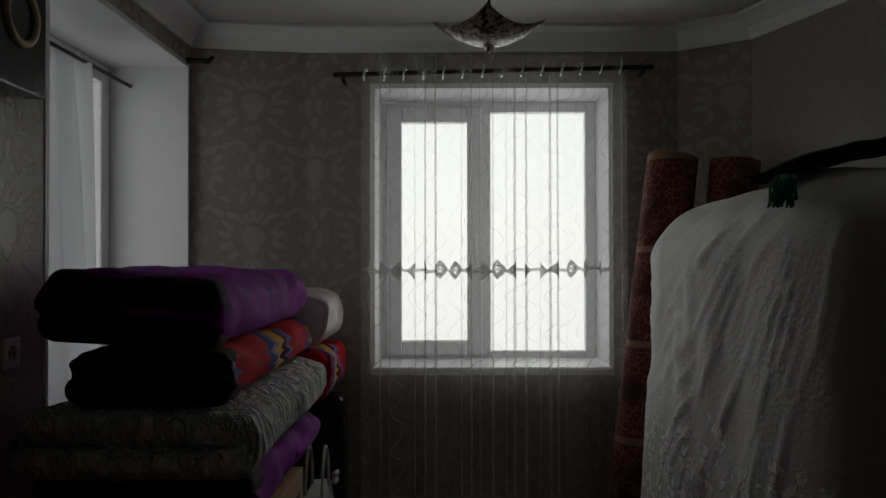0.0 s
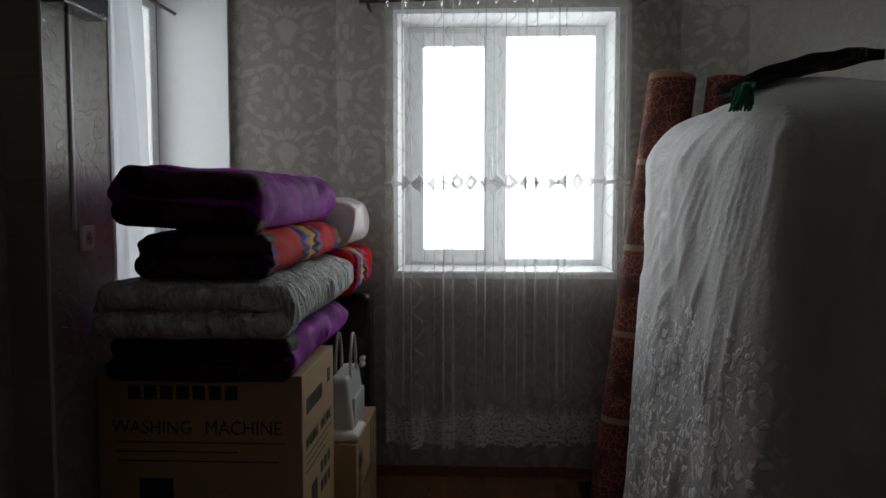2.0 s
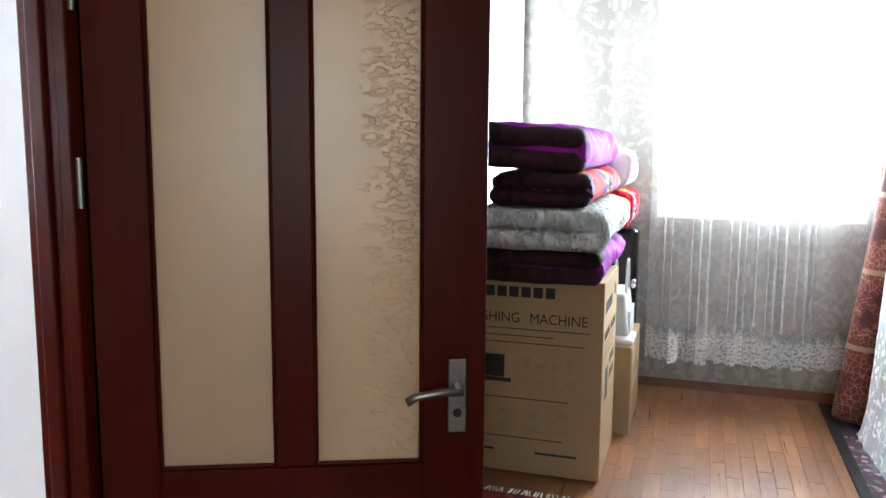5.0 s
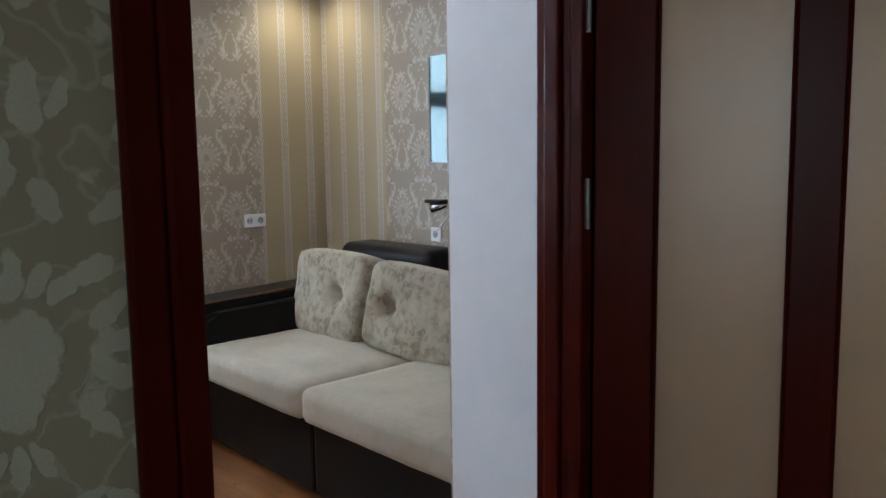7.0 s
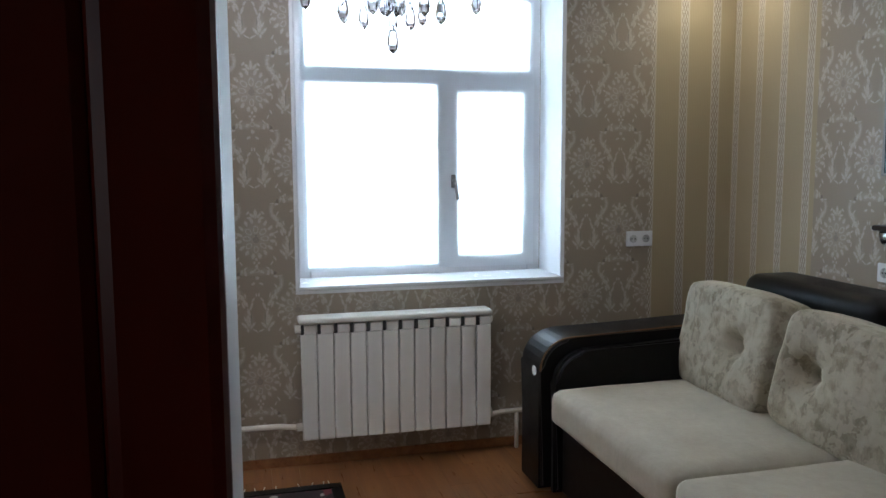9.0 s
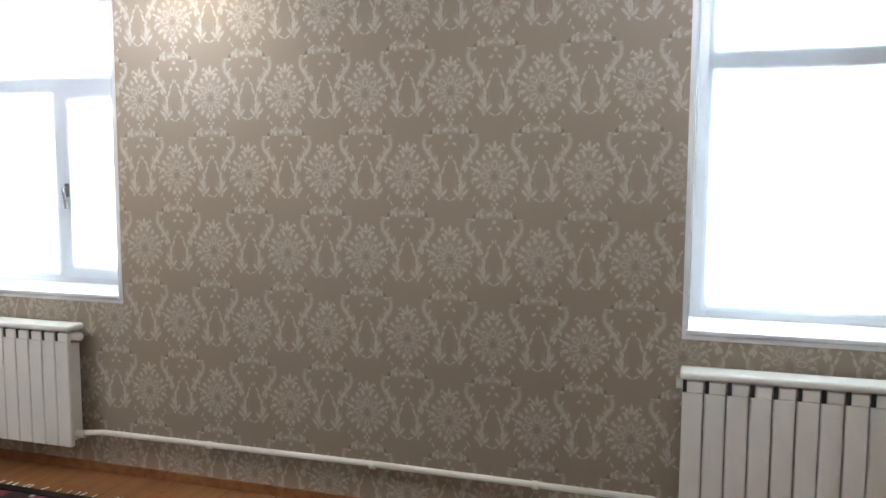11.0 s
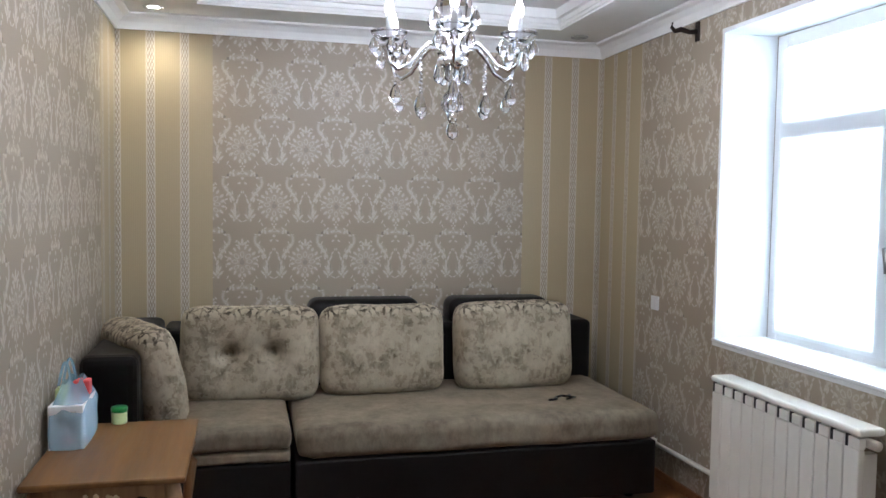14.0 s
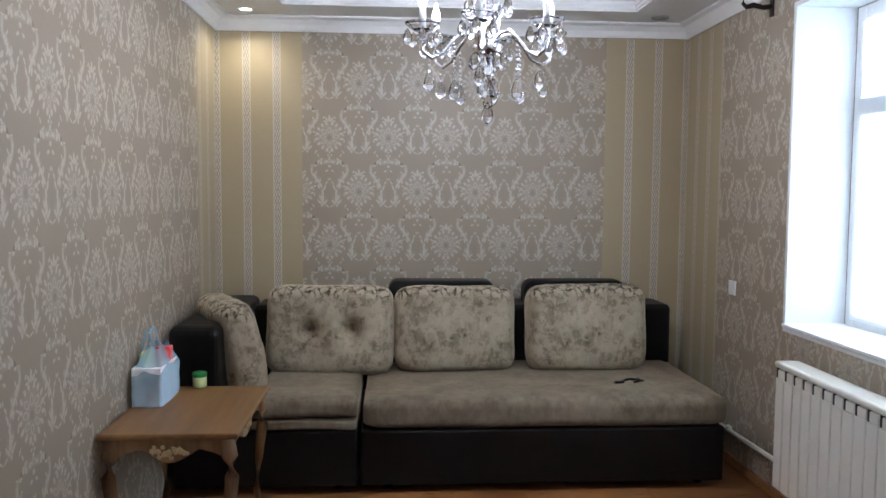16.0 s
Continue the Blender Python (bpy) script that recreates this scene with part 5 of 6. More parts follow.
# ---- living room: sofa on the north wall ----
def sofa_north():
    so = thing("straight_sofa", (-3.4, 1.7, 0), "black leather sofa with beige velvet seats and rounded arm", "sofa")
    world_part("base", boxes((-4.30, -3.305, 1.10, 2.30, 0.035, 0.36), bevel=0.014), M["leather"], so)
    world_part("base", boxes((-3.295, -2.25, 1.10, 2.30, 0.035, 0.36), bevel=0.014), M["leather"], so)
    world_part("seat", soft(-4.27, -3.305, 1.03, 1.98, 0.355, 0.508, 0.045, 0.012, ((-3.78, 1.45),), 4), M["seat_n"], so, smooth=True)
    world_part("seat", soft(-3.295, -2.28, 1.03, 1.98, 0.355, 0.508, 0.045, 0.012, ((-2.8, 1.45),), 5), M["seat_n"], so, smooth=True)
    # arm: an upright slab rounded towards the front, with a pale piping
    prof = [(1.02 + 0.14 - 0.14 * math.cos(a), 0.56 + 0.14 * math.sin(a)) for a in (math.pi / 2 * i / 8 for i in range(9))]
    out = [(1.02, 0.035), *prof, (2.30, 0.745), (2.30, 0.035)]
    for x0, x1, ins, nm in ((-4.585, -4.34, 0.0, "arm"), (-4.34, -4.28, 0.045, "arm_pad")):
        bm = bmesh.new()
        loop = [(y + (ins if y < 1.5 else 0), z - (ins if z > 0.1 else 0)) for y, z in out]
        a = [bm.verts.new((x0, y, z)) for y, z in loop]
        b = [bm.verts.new((x1, y, z)) for y, z in loop]
        bm.faces.new(a), bm.faces.new(b[::-1])
        for i in range(len(loop)):
            j = (i + 1) % len(loop)
            bm.faces.new((a[i], a[j], b[j], b[i]))
        bmesh.ops.bevel(bm, geom=[e for e in bm.edges if abs(e.verts[0].co.x - e.verts[1].co.x) < 1e-5], offset=0.018, segments=3, affect="EDGES")
        world_part(nm, bm, M["leather"], so)
    pts = [(-4.335, y - 0.003, z + 0.003) for y, z in prof] + [(-4.335, 2.2, 0.747)]
    world_part("piping", tube(bmesh.new(), pts, 0.004, 6), M["table"], so, "bright wooden edging", True)
    bm = bmesh.new()
    lathe(bm, [(0.0, -0.006), (0.02, -0.005), (0.022, 0.0), (0.0, 0.002)], seg=14)
    bmesh.ops.rotate(bm, verts=bm.verts, cent=(0, 0, 0), matrix=Matrix.Rotation(radians(90), 3, "X"))
    bmesh.ops.translate(bm, verts=bm.verts, vec=(-4.40, 1.012, 0.552))
    world_part("button", bm, M["pvc"], so, "pale round button")
    world_part("backrest", boxes((-4.33, -2.25, 2.02, 2.335, 0.30, 0.80), bevel=0.03, seg=3), M["leather"], so)
    world_part("headrest", boxes((-4.40, -3.60, 2.02, 2.30, 0.77, 0.945), bevel=0.065, seg=5), M["leather"], so, smooth=True)
    world_part("headrest", boxes((-3.40, -2.60, 2.02, 2.30, 0.77, 0.945), bevel=0.065, seg=5), M["leather"], so, smooth=True)
    for x in (-4.4, -3.4, -2.4):
        world_part("foot", tube(bmesh.new(), [(x, 1.2, 0.0), (x, 1.2, 0.04)], 0.025), M["black_vinyl"], so)
    for i, (xc, w, tz, rz) in enumerate(((-4.005, 0.655, (0.09, 0.01), -3), (-3.33, 0.64, (-0.17, 0.0), 5), (-2.67, 0.61, (0, 0.02), 0))):
        cu = thing("back_cushion", (xc, 1.755, (0.708, 0.697, 0.70)[i]), "beige velvet cushion with a deep button tuft", "cushion", "sofa cushions")
        cu.rotation_euler = (radians(-9), radians((0, 5, 0)[i]), radians(rz))
        part("filling", pillow(w, (0.47, 0.445, 0.46)[i], 0.23, (tz,), 34, i + 11, 0.010, 0.80), M["cushion_n"], cu, smooth=True)


sofa_north()


# ---- living room: chandelier ----
def chandelier(cx, cy, phase):
    ch = thing("chandelier", (cx, cy, 1.76), "chrome and crystal chandelier with lit candle bulbs", "chandelier", "chandeliers")
    bm = lathe(bmesh.new(), [(0.0, 1.995), (0.03, 2.0), (0.055, 2.02), (0.06, 2.04), (0.03, 2.055), (0.022, 2.08), (0.022, 2.12)], (cx, cy, 0), 20)
    world_part("hub", bm, M["chrome"], ch, smooth=True)
    bm = lathe(bmesh.new(), [(0.0, 2.10), (0.03, 2.105), (0.055, 2.16), (0.072, 2.22), (0.06, 2.27), (0.035, 2.30), (0.05, 2.33), (0.03, 2.37), (0.0, 2.38)], (cx, cy, 0), 12)
    world_part("glass_baluster", bm, M["crystal"], ch, "clear faceted glass vase")
    world_part("stem", tube(bmesh.new(), [(cx, cy, 2.37), (cx, cy, CEIL + 0.098)], 0.008), M["chrome"], ch, smooth=True)
    world_part("canopy", lathe(bmesh.new(), [(0.0, CEIL + 0.06), (0.03, CEIL + 0.062), (0.06, CEIL + 0.085), (0.065, CEIL + 0.0985)], (cx, cy, 0), 20), M["chrome"], ch, smooth=True)

    def drop(name, x, y, z, size, parent):
        bm = lathe(bmesh.new(), [(0.0, -1.0), (0.42, -0.8), (0.55, -0.5), (0.42, -0.1), (0.16, 0.25), (0.0, 0.36)], (0, 0, 0), 8)
        bmesh.ops.scale(bm, verts=bm.verts, vec=(size * 0.72, size * 0.5, size))
        bmesh.ops.translate(bm, verts=bm.verts, vec=(x, y, z))
        return world_part(name, bm, M["crystal"], parent)

    def chain(x, y, z0, z1, parent):
        bm = bmesh.new()
        n = max(2, int((z0 - z1) / 0.017))
        for i in range(n):
            z = z0 - (z0 - z1) * (i + 0.5) / n
            lathe(bm, [(0.0, z - 0.008), (0.0062, z - 0.003), (0.0062, z + 0.003), (0.0, z + 0.008)], (x, y, 0), 6)
        return world_part("bead_chain", bm, M["crystal"], parent)
    arms = 6
    for i in range(arms):
        a = 2 * math.pi * i / arms + phase
        ca, sa = math.cos(a), math.sin(a)
        at = lambda r, z: (cx + r * ca, cy + r * sa, z)
        bm = tube(bmesh.new(), [at(0.02, 2.045), at(0.06, 2.085), at(0.10, 2.09), at(0.14, 2.055), at(0.18, 2.005), at(0.225, 1.985), at(0.26, 2.005), at(0.272, 2.045), at(0.262, 2.075)],
                  [0.008, 0.008, 0.0075, 0.0075, 0.0075, 0.0075, 0.007, 0.006, 0.006], 8)
        arm = world_part("arm", bm, M["chrome"], ch, "curved chrome arm", True)
        bx, by, _ = at(0.262, 0)
        bm = bmesh.new()
        lathe(bm, [(0.012, 2.075), (0.035, 2.082), (0.062, 2.102), (0.066, 2.112), (0.06, 2.106), (0.034, 2.088), (0.012, 2.084)], (bx, by, 0), 12)
        for j, v in enumerate(bm.verts):
            r = math.hypot(v.co.x - bx, v.co.y - by)
            if r > 0.05:
                v.co.z += 0.008 * math.sin(6 * math.atan2(v.co.y - by, v.co.x - bx))
        world_part("drip_cup", bm, M["crystal"], arm)
        world_part("candle", tube(bmesh.new(), [(bx, by, 2.08), (bx, by, 2.165)], 0.012, 12), M["pvc"], arm, "white candle sleeve", True)
        bm = lathe(bmesh.new(), [(0.008, 2.165), (0.015, 2.18), (0.016, 2.195), (0.009, 2.22), (0.002, 2.24), (0.0, 2.243)], (bx, by, 0), 12)
        world_part("bulb", bm, M["bulb"], arm, "glowing candle bulb", True)
        for q in range(5):
            b = 2 * math.pi * q / 5 + a
            drop("crystal_drop", bx + 0.058 * math.cos(b), by + 0.058 * math.sin(b), 2.072, 0.045, arm)
        chain(*at(0.235, 0)[:2], 1.975, 1.925, arm)
        drop("crystal_drop", *at(0.235, 0)[:2], 1.915, 0.055, arm)
        chain(*at(0.135, 0)[:2], 2.045, 1.905, arm)
        drop("crystal_drop", *at(0.135, 0)[:2], 1.89, 0.06, arm)
    for q in range(6):
        b = 2 * math.pi * q / 6
        drop("crystal_drop", cx + 0.055 * math.cos(b), cy + 0.055 * math.sin(b), 2.0, 0.05, ch)
        drop("crystal_drop", cx + 0.025 * math.cos(b + .5), cy + 0.025 * math.sin(b + .5), 1.905, 0.055, ch)
        drop("crystal_drop", cx + 0.085 * math.cos(b + .4), cy + 0.085 * math.sin(b + .4), 2.205, 0.05, ch)
    world_part("finial", tube(bmesh.new(), [(cx, cy, 2.0), (cx, cy, 1.94), (cx, cy, 1.93)], [0.022, 0.018, 0.026], 12), M["chrome"], ch, smooth=True)
    drop("crystal_drop", cx, cy, 1.855, 0.05, ch)
    drop("crystal_drop", cx, cy, 1.81, 0.062, ch)


chandelier(-3.48, -3.2, 0.28)
chandelier(-3.42, 0.22, 0.47)


# ---- living room: side table and what stands on it ----
def side_table():
    x0, x1, y0, y1, z = -2.55, -2.035, -3.82, -3.08, 0.59
    tb = thing("side_table", (-2.3, -3.45, 0), "walnut side table with chipped carving and curved legs", "table")
    world_part("tabletop", boxes((x0, x1, y0, y1, z - 0.022, z), bevel=0.007, seg=3), M["table"], tb)

    def apron(a, b, fixed, along_x):
        bm = bmesh.new()
        n = 28
        top = z - 0.0225
        rows = []
        for i in range(n + 1):
            t = i / n
            dip = 0.052 + 0.045 * math.exp(-((t - 0.5) / 0.17) ** 2) + 0.03 * (math.exp(-(t / 0.1) ** 2) + math.exp(-((1 - t) / 0.1) ** 2)) - 0.012 * math.exp(-((abs(t - 0.5) - 0.25) / 0.05) ** 2)
            c = a + (b - a) * t
            rows.append([bm.verts.new((c, fixed + d, zz) if along_x else (fixed + d, c, zz)) for d, zz in ((-0.009, top), (-0.009, top - dip), (0.009, top - dip), (0.009, top))])
        for r, q in zip(rows, rows[1:]):
            for k in range(4):
                bm.faces.new((r[k], r[(k + 1) % 4], q[(k + 1) % 4], q[k]))
        bm.faces.new(rows[0]), bm.faces.new(rows[-1][::-1])
        return bm
    inset = 0.045
    for fixed, ax, a, b in ((y1 - inset, True, x0 + inset, x1 - inset), (y0 + inset, True, x0 + inset, x1 - inset), (x0 + inset, False, y0 + inset, y1 - inset), (x1 - inset, False, y0 + inset, y1 - inset)):
        ap = world_part("apron", apron(a, b, fixed, ax), M["table_leg"], tb)
        bm = bmesh.new()
        rng = random.Random(int(fixed * 1000))
        for i in range(16):
            t = 0.5 + rng.uniform(-0.16, 0.16)
            c = a + (b - a) * t
            zz = z - 0.075 + rng.uniform(-0.028, 0.02)
            s = rng.uniform(0.007, 0.016)
            side = 0.010 if fixed in (y1 - inset, x1 - inset) else -0.010
            p = Vector((c, fixed + side, zz)) if ax else Vector((fixed + side, c, zz))
            r = bmesh.ops.create_icosphere(bm, subdivisions=1, radius=s)
            for v in r["verts"]:
                v.co = p + Vector((v.co.x * (1 if ax else 0.35), v.co.y * (0.35 if ax else 1), v.co.z * rng.uniform(0.7, 1.2)))
        world_part("carving", bm, M["carving"], ap, "pale chipped carved flowers")
    for x, y in ((x0 + 0.05, y0 + 0.05), (x1 - 0.05, y0 + 0.05), (x0 + 0.05, y1 - 0.05), (x1 - 0.05, y1 - 0.05)):
        dx = 0.02 * (-1 if x < -2.3 else 1)
        dy = 0.02 * (-1 if y < -3.45 else 1)
        pts = [(x, y, z - 0.0225), (x + dx * 0.6, y + dy * 0.6, z - 0.10), (x + dx, y + dy, z - 0.17), (x + dx * 0.3, y + dy * 0.3, z - 0.33), (x - dx * 0.2, y - dy * 0.2, 0.12), (x + dx * 0.5, y + dy * 0.5, 0.03), (x + dx, y + dy, 0.0)]
        world_part("leg", tube(bmesh.new(), pts, [0.026, 0.030, 0.027, 0.019, 0.014, 0.016, 0.022], 10), M["table_leg"], tb, "curved cabriole leg", True)
    # shopping bag with a carton in it
    bag = thing("shopping_bag", (-2.12, -3.58, z), "pale blue plastic bag holding a printed carton", "bag")
    world_part("carton", boxes((-2.165, -2.045, -3.70, -3.452, z + 0.002, z + 0.165), bevel=0.003), M["carton"], bag, "white carton with a red picture")
    bm = boxes((-2.14, -2.085, -3.4515, -3.451, z + 0.085, z + 0.145))
    world_part("print", bm, M["grey_cloth"], bag)
    world_part("print", boxes((-2.135, -2.095, -3.4515, -3.451, z + 0.03, z + 0.052), bevel=0.0002), M["red_print"], bag)
    world_part("packet", boxes((-2.16, -2.10, -3.66, -3.60, z + 0.166, z + 0.225), bevel=0.006), M["red_print"], bag)
    world_part("packet", boxes((-2.09, -2.05, -3.60, -3.54, z + 0.166, z + 0.21), bevel=0.006), M["jar_green"], bag)

    def film(u, v):
        a = 2 * math.pi * u
        k = 1 / max(abs(math.cos(a)), abs(math.sin(a))) ** 0.85
        shrink = 1.0 if v < 0.55 else 1.0 - 0.55 * ((v - 0.55) / 0.45) ** 1.2
        wob = 1 + 0.06 * noise.noise(Vector((math.cos(a) * 2, math.sin(a) * 2, v * 4)))
        return (-2.108 + 0.063 * k * math.cos(a) * shrink * wob, -3.585 + 0.142 * k * math.sin(a) * shrink * wob, z + 0.003 + 0.235 * v + 0.008 * math.sin(a * 5) * v)
    world_part("film", sheet(48, 16, film), M["bag_film"], bag, "thin pale blue plastic", True)
    for yy in (-3.54, -3.62):
        pts = [(-2.108 + 0.004 * i, yy + 0.03 * (t - 0.5), z + 0.225 + 0.085 * math.sin(math.pi * t)) for i, t in ((j, j / 10) for j in range(11))]
        world_part("handle", tube(bmesh.new(), pts, 0.005, 6), M["bag_film"], bag, "", True)
    jar = thing("cream_jar", (-2.238, -3.80, z), "small pale green cream jar with green lid", "jar")
    part("jar", lathe(bmesh.new(), [(0.0, 0.0), (0.026, 0.0), (0.031, 0.005), (0.031, 0.045), (0.028, 0.05), (0.0, 0.05)], seg=24), M["jar_green"], jar, smooth=True)
    part("lid", lathe(bmesh.new(), [(0.0, 0.049), (0.031, 0.049), (0.033, 0.052), (0.033, 0.066), (0.030, 0.07), (0.0, 0.07)], seg=24), M["lid_green"], jar, "green screw lid", True)


side_table()


def rug(name, x0, x1, y0, y1, mat, border, label, fringe=None):
    rg = thing(name, ((x0 + x1) / 2, (y0 + y1) / 2, 0), label, "rug")
    def lie(u, v):
        x, y = x0 + (x1 - x0) * u, y0 + (y1 - y0) * v
        return (x, y, 0.009 + 0.003 * noise.noise(Vector((x * 3, y * 3, 0))))
    bm = sheet(30, 30, lie)
    r = bmesh.ops.extrude_face_region(bm, geom=bm.faces[:])
    bmesh.ops.translate(bm, verts=[v for v in r["geom"] if isinstance(v, bmesh.types.BMVert)], vec=(0, 0, -0.007))
    world_part("woven_body", bm, mat, rg)
    if border:
        bm = bmesh.new()
        w = 0.05
        for s in ((x0, x0 + w, y0, y1), (x1 - w, x1, y0, y1), (x0 + w, x1 - w, y0, y0 + w), (x0 + w, x1 - w, y1 - w, y1)):
            box(bm, *s, 0.004, 0.0145, bevel=0.002)
        world_part("border", bm, border, rg, "dark woven border")
    if fringe:
        rng = random.Random(5)
        for side in fringe:
            bm = bmesh.new()
            n = 60
            for i in range(n):
                c = (i + rng.random()) / n
                if side == "x":
                    p0, d = Vector((x0, y0 + (y1 - y0) * c, 0.009)), Vector((-0.05, rng.uniform(-.01, .01), -0.004))
                else:
                    p0, d = Vector((x0 + (x1 - x0) * c, y1, 0.009)), Vector((rng.uniform(-.01, .01), 0.05, -0.004))
                tube(bm, [p0, p0 + d * 0.5, p0 + d], 0.003, 4)
            tagged(world_part("fringe", bm, M["carton"], rg), "cream fringe", kind="stuff")
    return rg


rug("living_rug", -4.70, -2.75, -3.27, 0.20, M["dark_floral_rug"], M["leather"], "dark floral rug with a cream fringe on laminate", "x")


# ---- bedroom: boxes ----
def machine_box():
    x0, x1, y0, y1, h = -1.385, -0.728, 2.60, 3.115, 0.855
    bx = thing("carton_box", ((x0 + x1) / 2, (y0 + y1) / 2, 0), "tall brown cardboard box of a washing machine", "box", "cardboard boxes")
    world_part("carton", boxes((x0, x1, y0, y1, 0.0, h), bevel=0.004), M["cardboard"], bx)
    o = Vector(bx.location)
    front = lambda x, z: Matrix.Translation(Vector((x, y0 - 0.0008, z)) - o) @ pose(0, 0, 0, 90, 0, 0)
    side = lambda y, z: Matrix.Translation(Vector((x1 + 0.0008, y, z)) - o) @ pose(0, 0, 0, 90, 0, 90)
    for word, a, b in (("WASHING", 0.045, 0.04), ("MACHINE", 0.345, 0.27)):
        lettering(word, 0.062, M["ink_and_shade"], bx, front(x0 + a, 0.665) @ pose(0, 0, 0) @ Matrix.Diagonal((0.90, 1.0, 1, 1)))
        lettering(word, 0.050, M["ink_and_shade"], bx, side(y0 + b, 0.60) @ Matrix.Diagonal((0.83, 1.15, 1, 1)))
    bm = bmesh.new()
    # maker's mark as plain bars, rules, pictures of the machine
    for i in range(7):
        box(bm, x0 + 0.10 + i * 0.052, x0 + 0.14 + i * 0.052, y0 - 0.001, y0, 0.775, 0.82)
    for i, (z, a, b) in enumerate(((0.635, 0.06, 0.60), (0.605, 0.06, 0.45), (0.575, 0.06, 0.58), (0.33, 0.08, 0.52), (0.155, 0.06, 0.50))):
        box(bm, x0 + a, x0 + b, y0 - 0.001, y0, z, z + 0.004)
    box(bm, x0 + 0.06, x0 + 0.20, y0 - 0.001, y0, 0.09, 0.10)
    box(bm, x0 + 0.38, x0 + 0.56, y0 - 0.001, y0, 0.09, 0.10)
    world_part("print", bm, M["ink_and_shade"], bx)
    rng = random.Random(3)
    pics = [(0.13, 0.24, 0.42, 0.52), (0.10, 0.27, 0.40, 0.418)]
    for r in range(2):
        for c in range(4):
            a, b = 0.32 + c * 0.062, 0.40 + r * 0.07
            pics.append((a, a + rng.uniform(0.02, 0.042), b, b + rng.uniform(0.02, 0.05)))
            a, b = 0.09 + c * 0.125, 0.185 + r * 0.065
            pics.append((a, a + rng.uniform(0.03, 0.06), b, b + rng.uniform(0.015, 0.045)))
    for i, (a, b, c, d) in enumerate(pics):
        world_part("pictogram", boxes((x0 + a, x0 + b, y0 - 0.001, y0, c, d)), M["ink_and_shade"] if i < 2 else M["tape"], bx)
    bm = bmesh.new()
    for i in range(7):
        box(bm, x1, x1 + 0.001, y0 + 0.06 + i * 0.036, y0 + 0.088 + i * 0.036, 0.715, 0.765)
    for z, a, b in ((0.575, 0.05, 0.47), (0.55, 0.05, 0.40), (0.525, 0.05, 0.35)):
        box(bm, x1, x1 + 0.001, y0 + a, y0 + b, z, z + 0.004)
    box(bm, x1, x1 + 0.001, y0 + 0.12, y0 + 0.21, 0.32, 0.46)
    box(bm, x1, x1 + 0.001, y0 + 0.40, y0 + 0.45, 0.74, 0.79)
    for r in range(2):
        for c in range(3):
            box(bm, x1, x1 + 0.001, y0 + 0.27 + c * 0.06, y0 + 0.31 + c * 0.06, 0.38 + r * 0.07, 0.42 + r * 0.07)
    world_part("print", bm, M["ink_and_shade"], bx)
    x0, x1, y0, y1, h = -1.30, -0.655, 3.20, 3.77, 0.445
    b2 = thing("carton_box", ((x0 + x1) / 2, (y0 + y1) / 2, 0), "low cardboard box patched with brown tape", "box", "cardboard boxes")
    world_part("carton", boxes((x0, x1, y0, y1, 0.0, h), bevel=0.006), M["cardboard"], b2)
    world_part("tape", boxes((x1, x1 + 0.0012, 3.24, 3.30, 0.06, 0.44), (x1, x1 + 0.0012, 3.24, 3.74, 0.20, 0.25), (x1, x1 + 0.0012, 3.58, 3.63, 0.0, 0.44), (x1, x1 + 0.0012, 3.24, 3.36, 0.33, 0.38)), M["tape"], b2)
    fl = soft(x1 - 0.20, x1 + 0.005, 3.22, 3.42, h, h + 0.03, 0.014, 0.01, (), 8)
    cl = tagged(mesh_ob("pink_scarf", fl, M["pink_cloth"], True), "crumpled pale pink scarf on the box", "scarf")


machine_box()


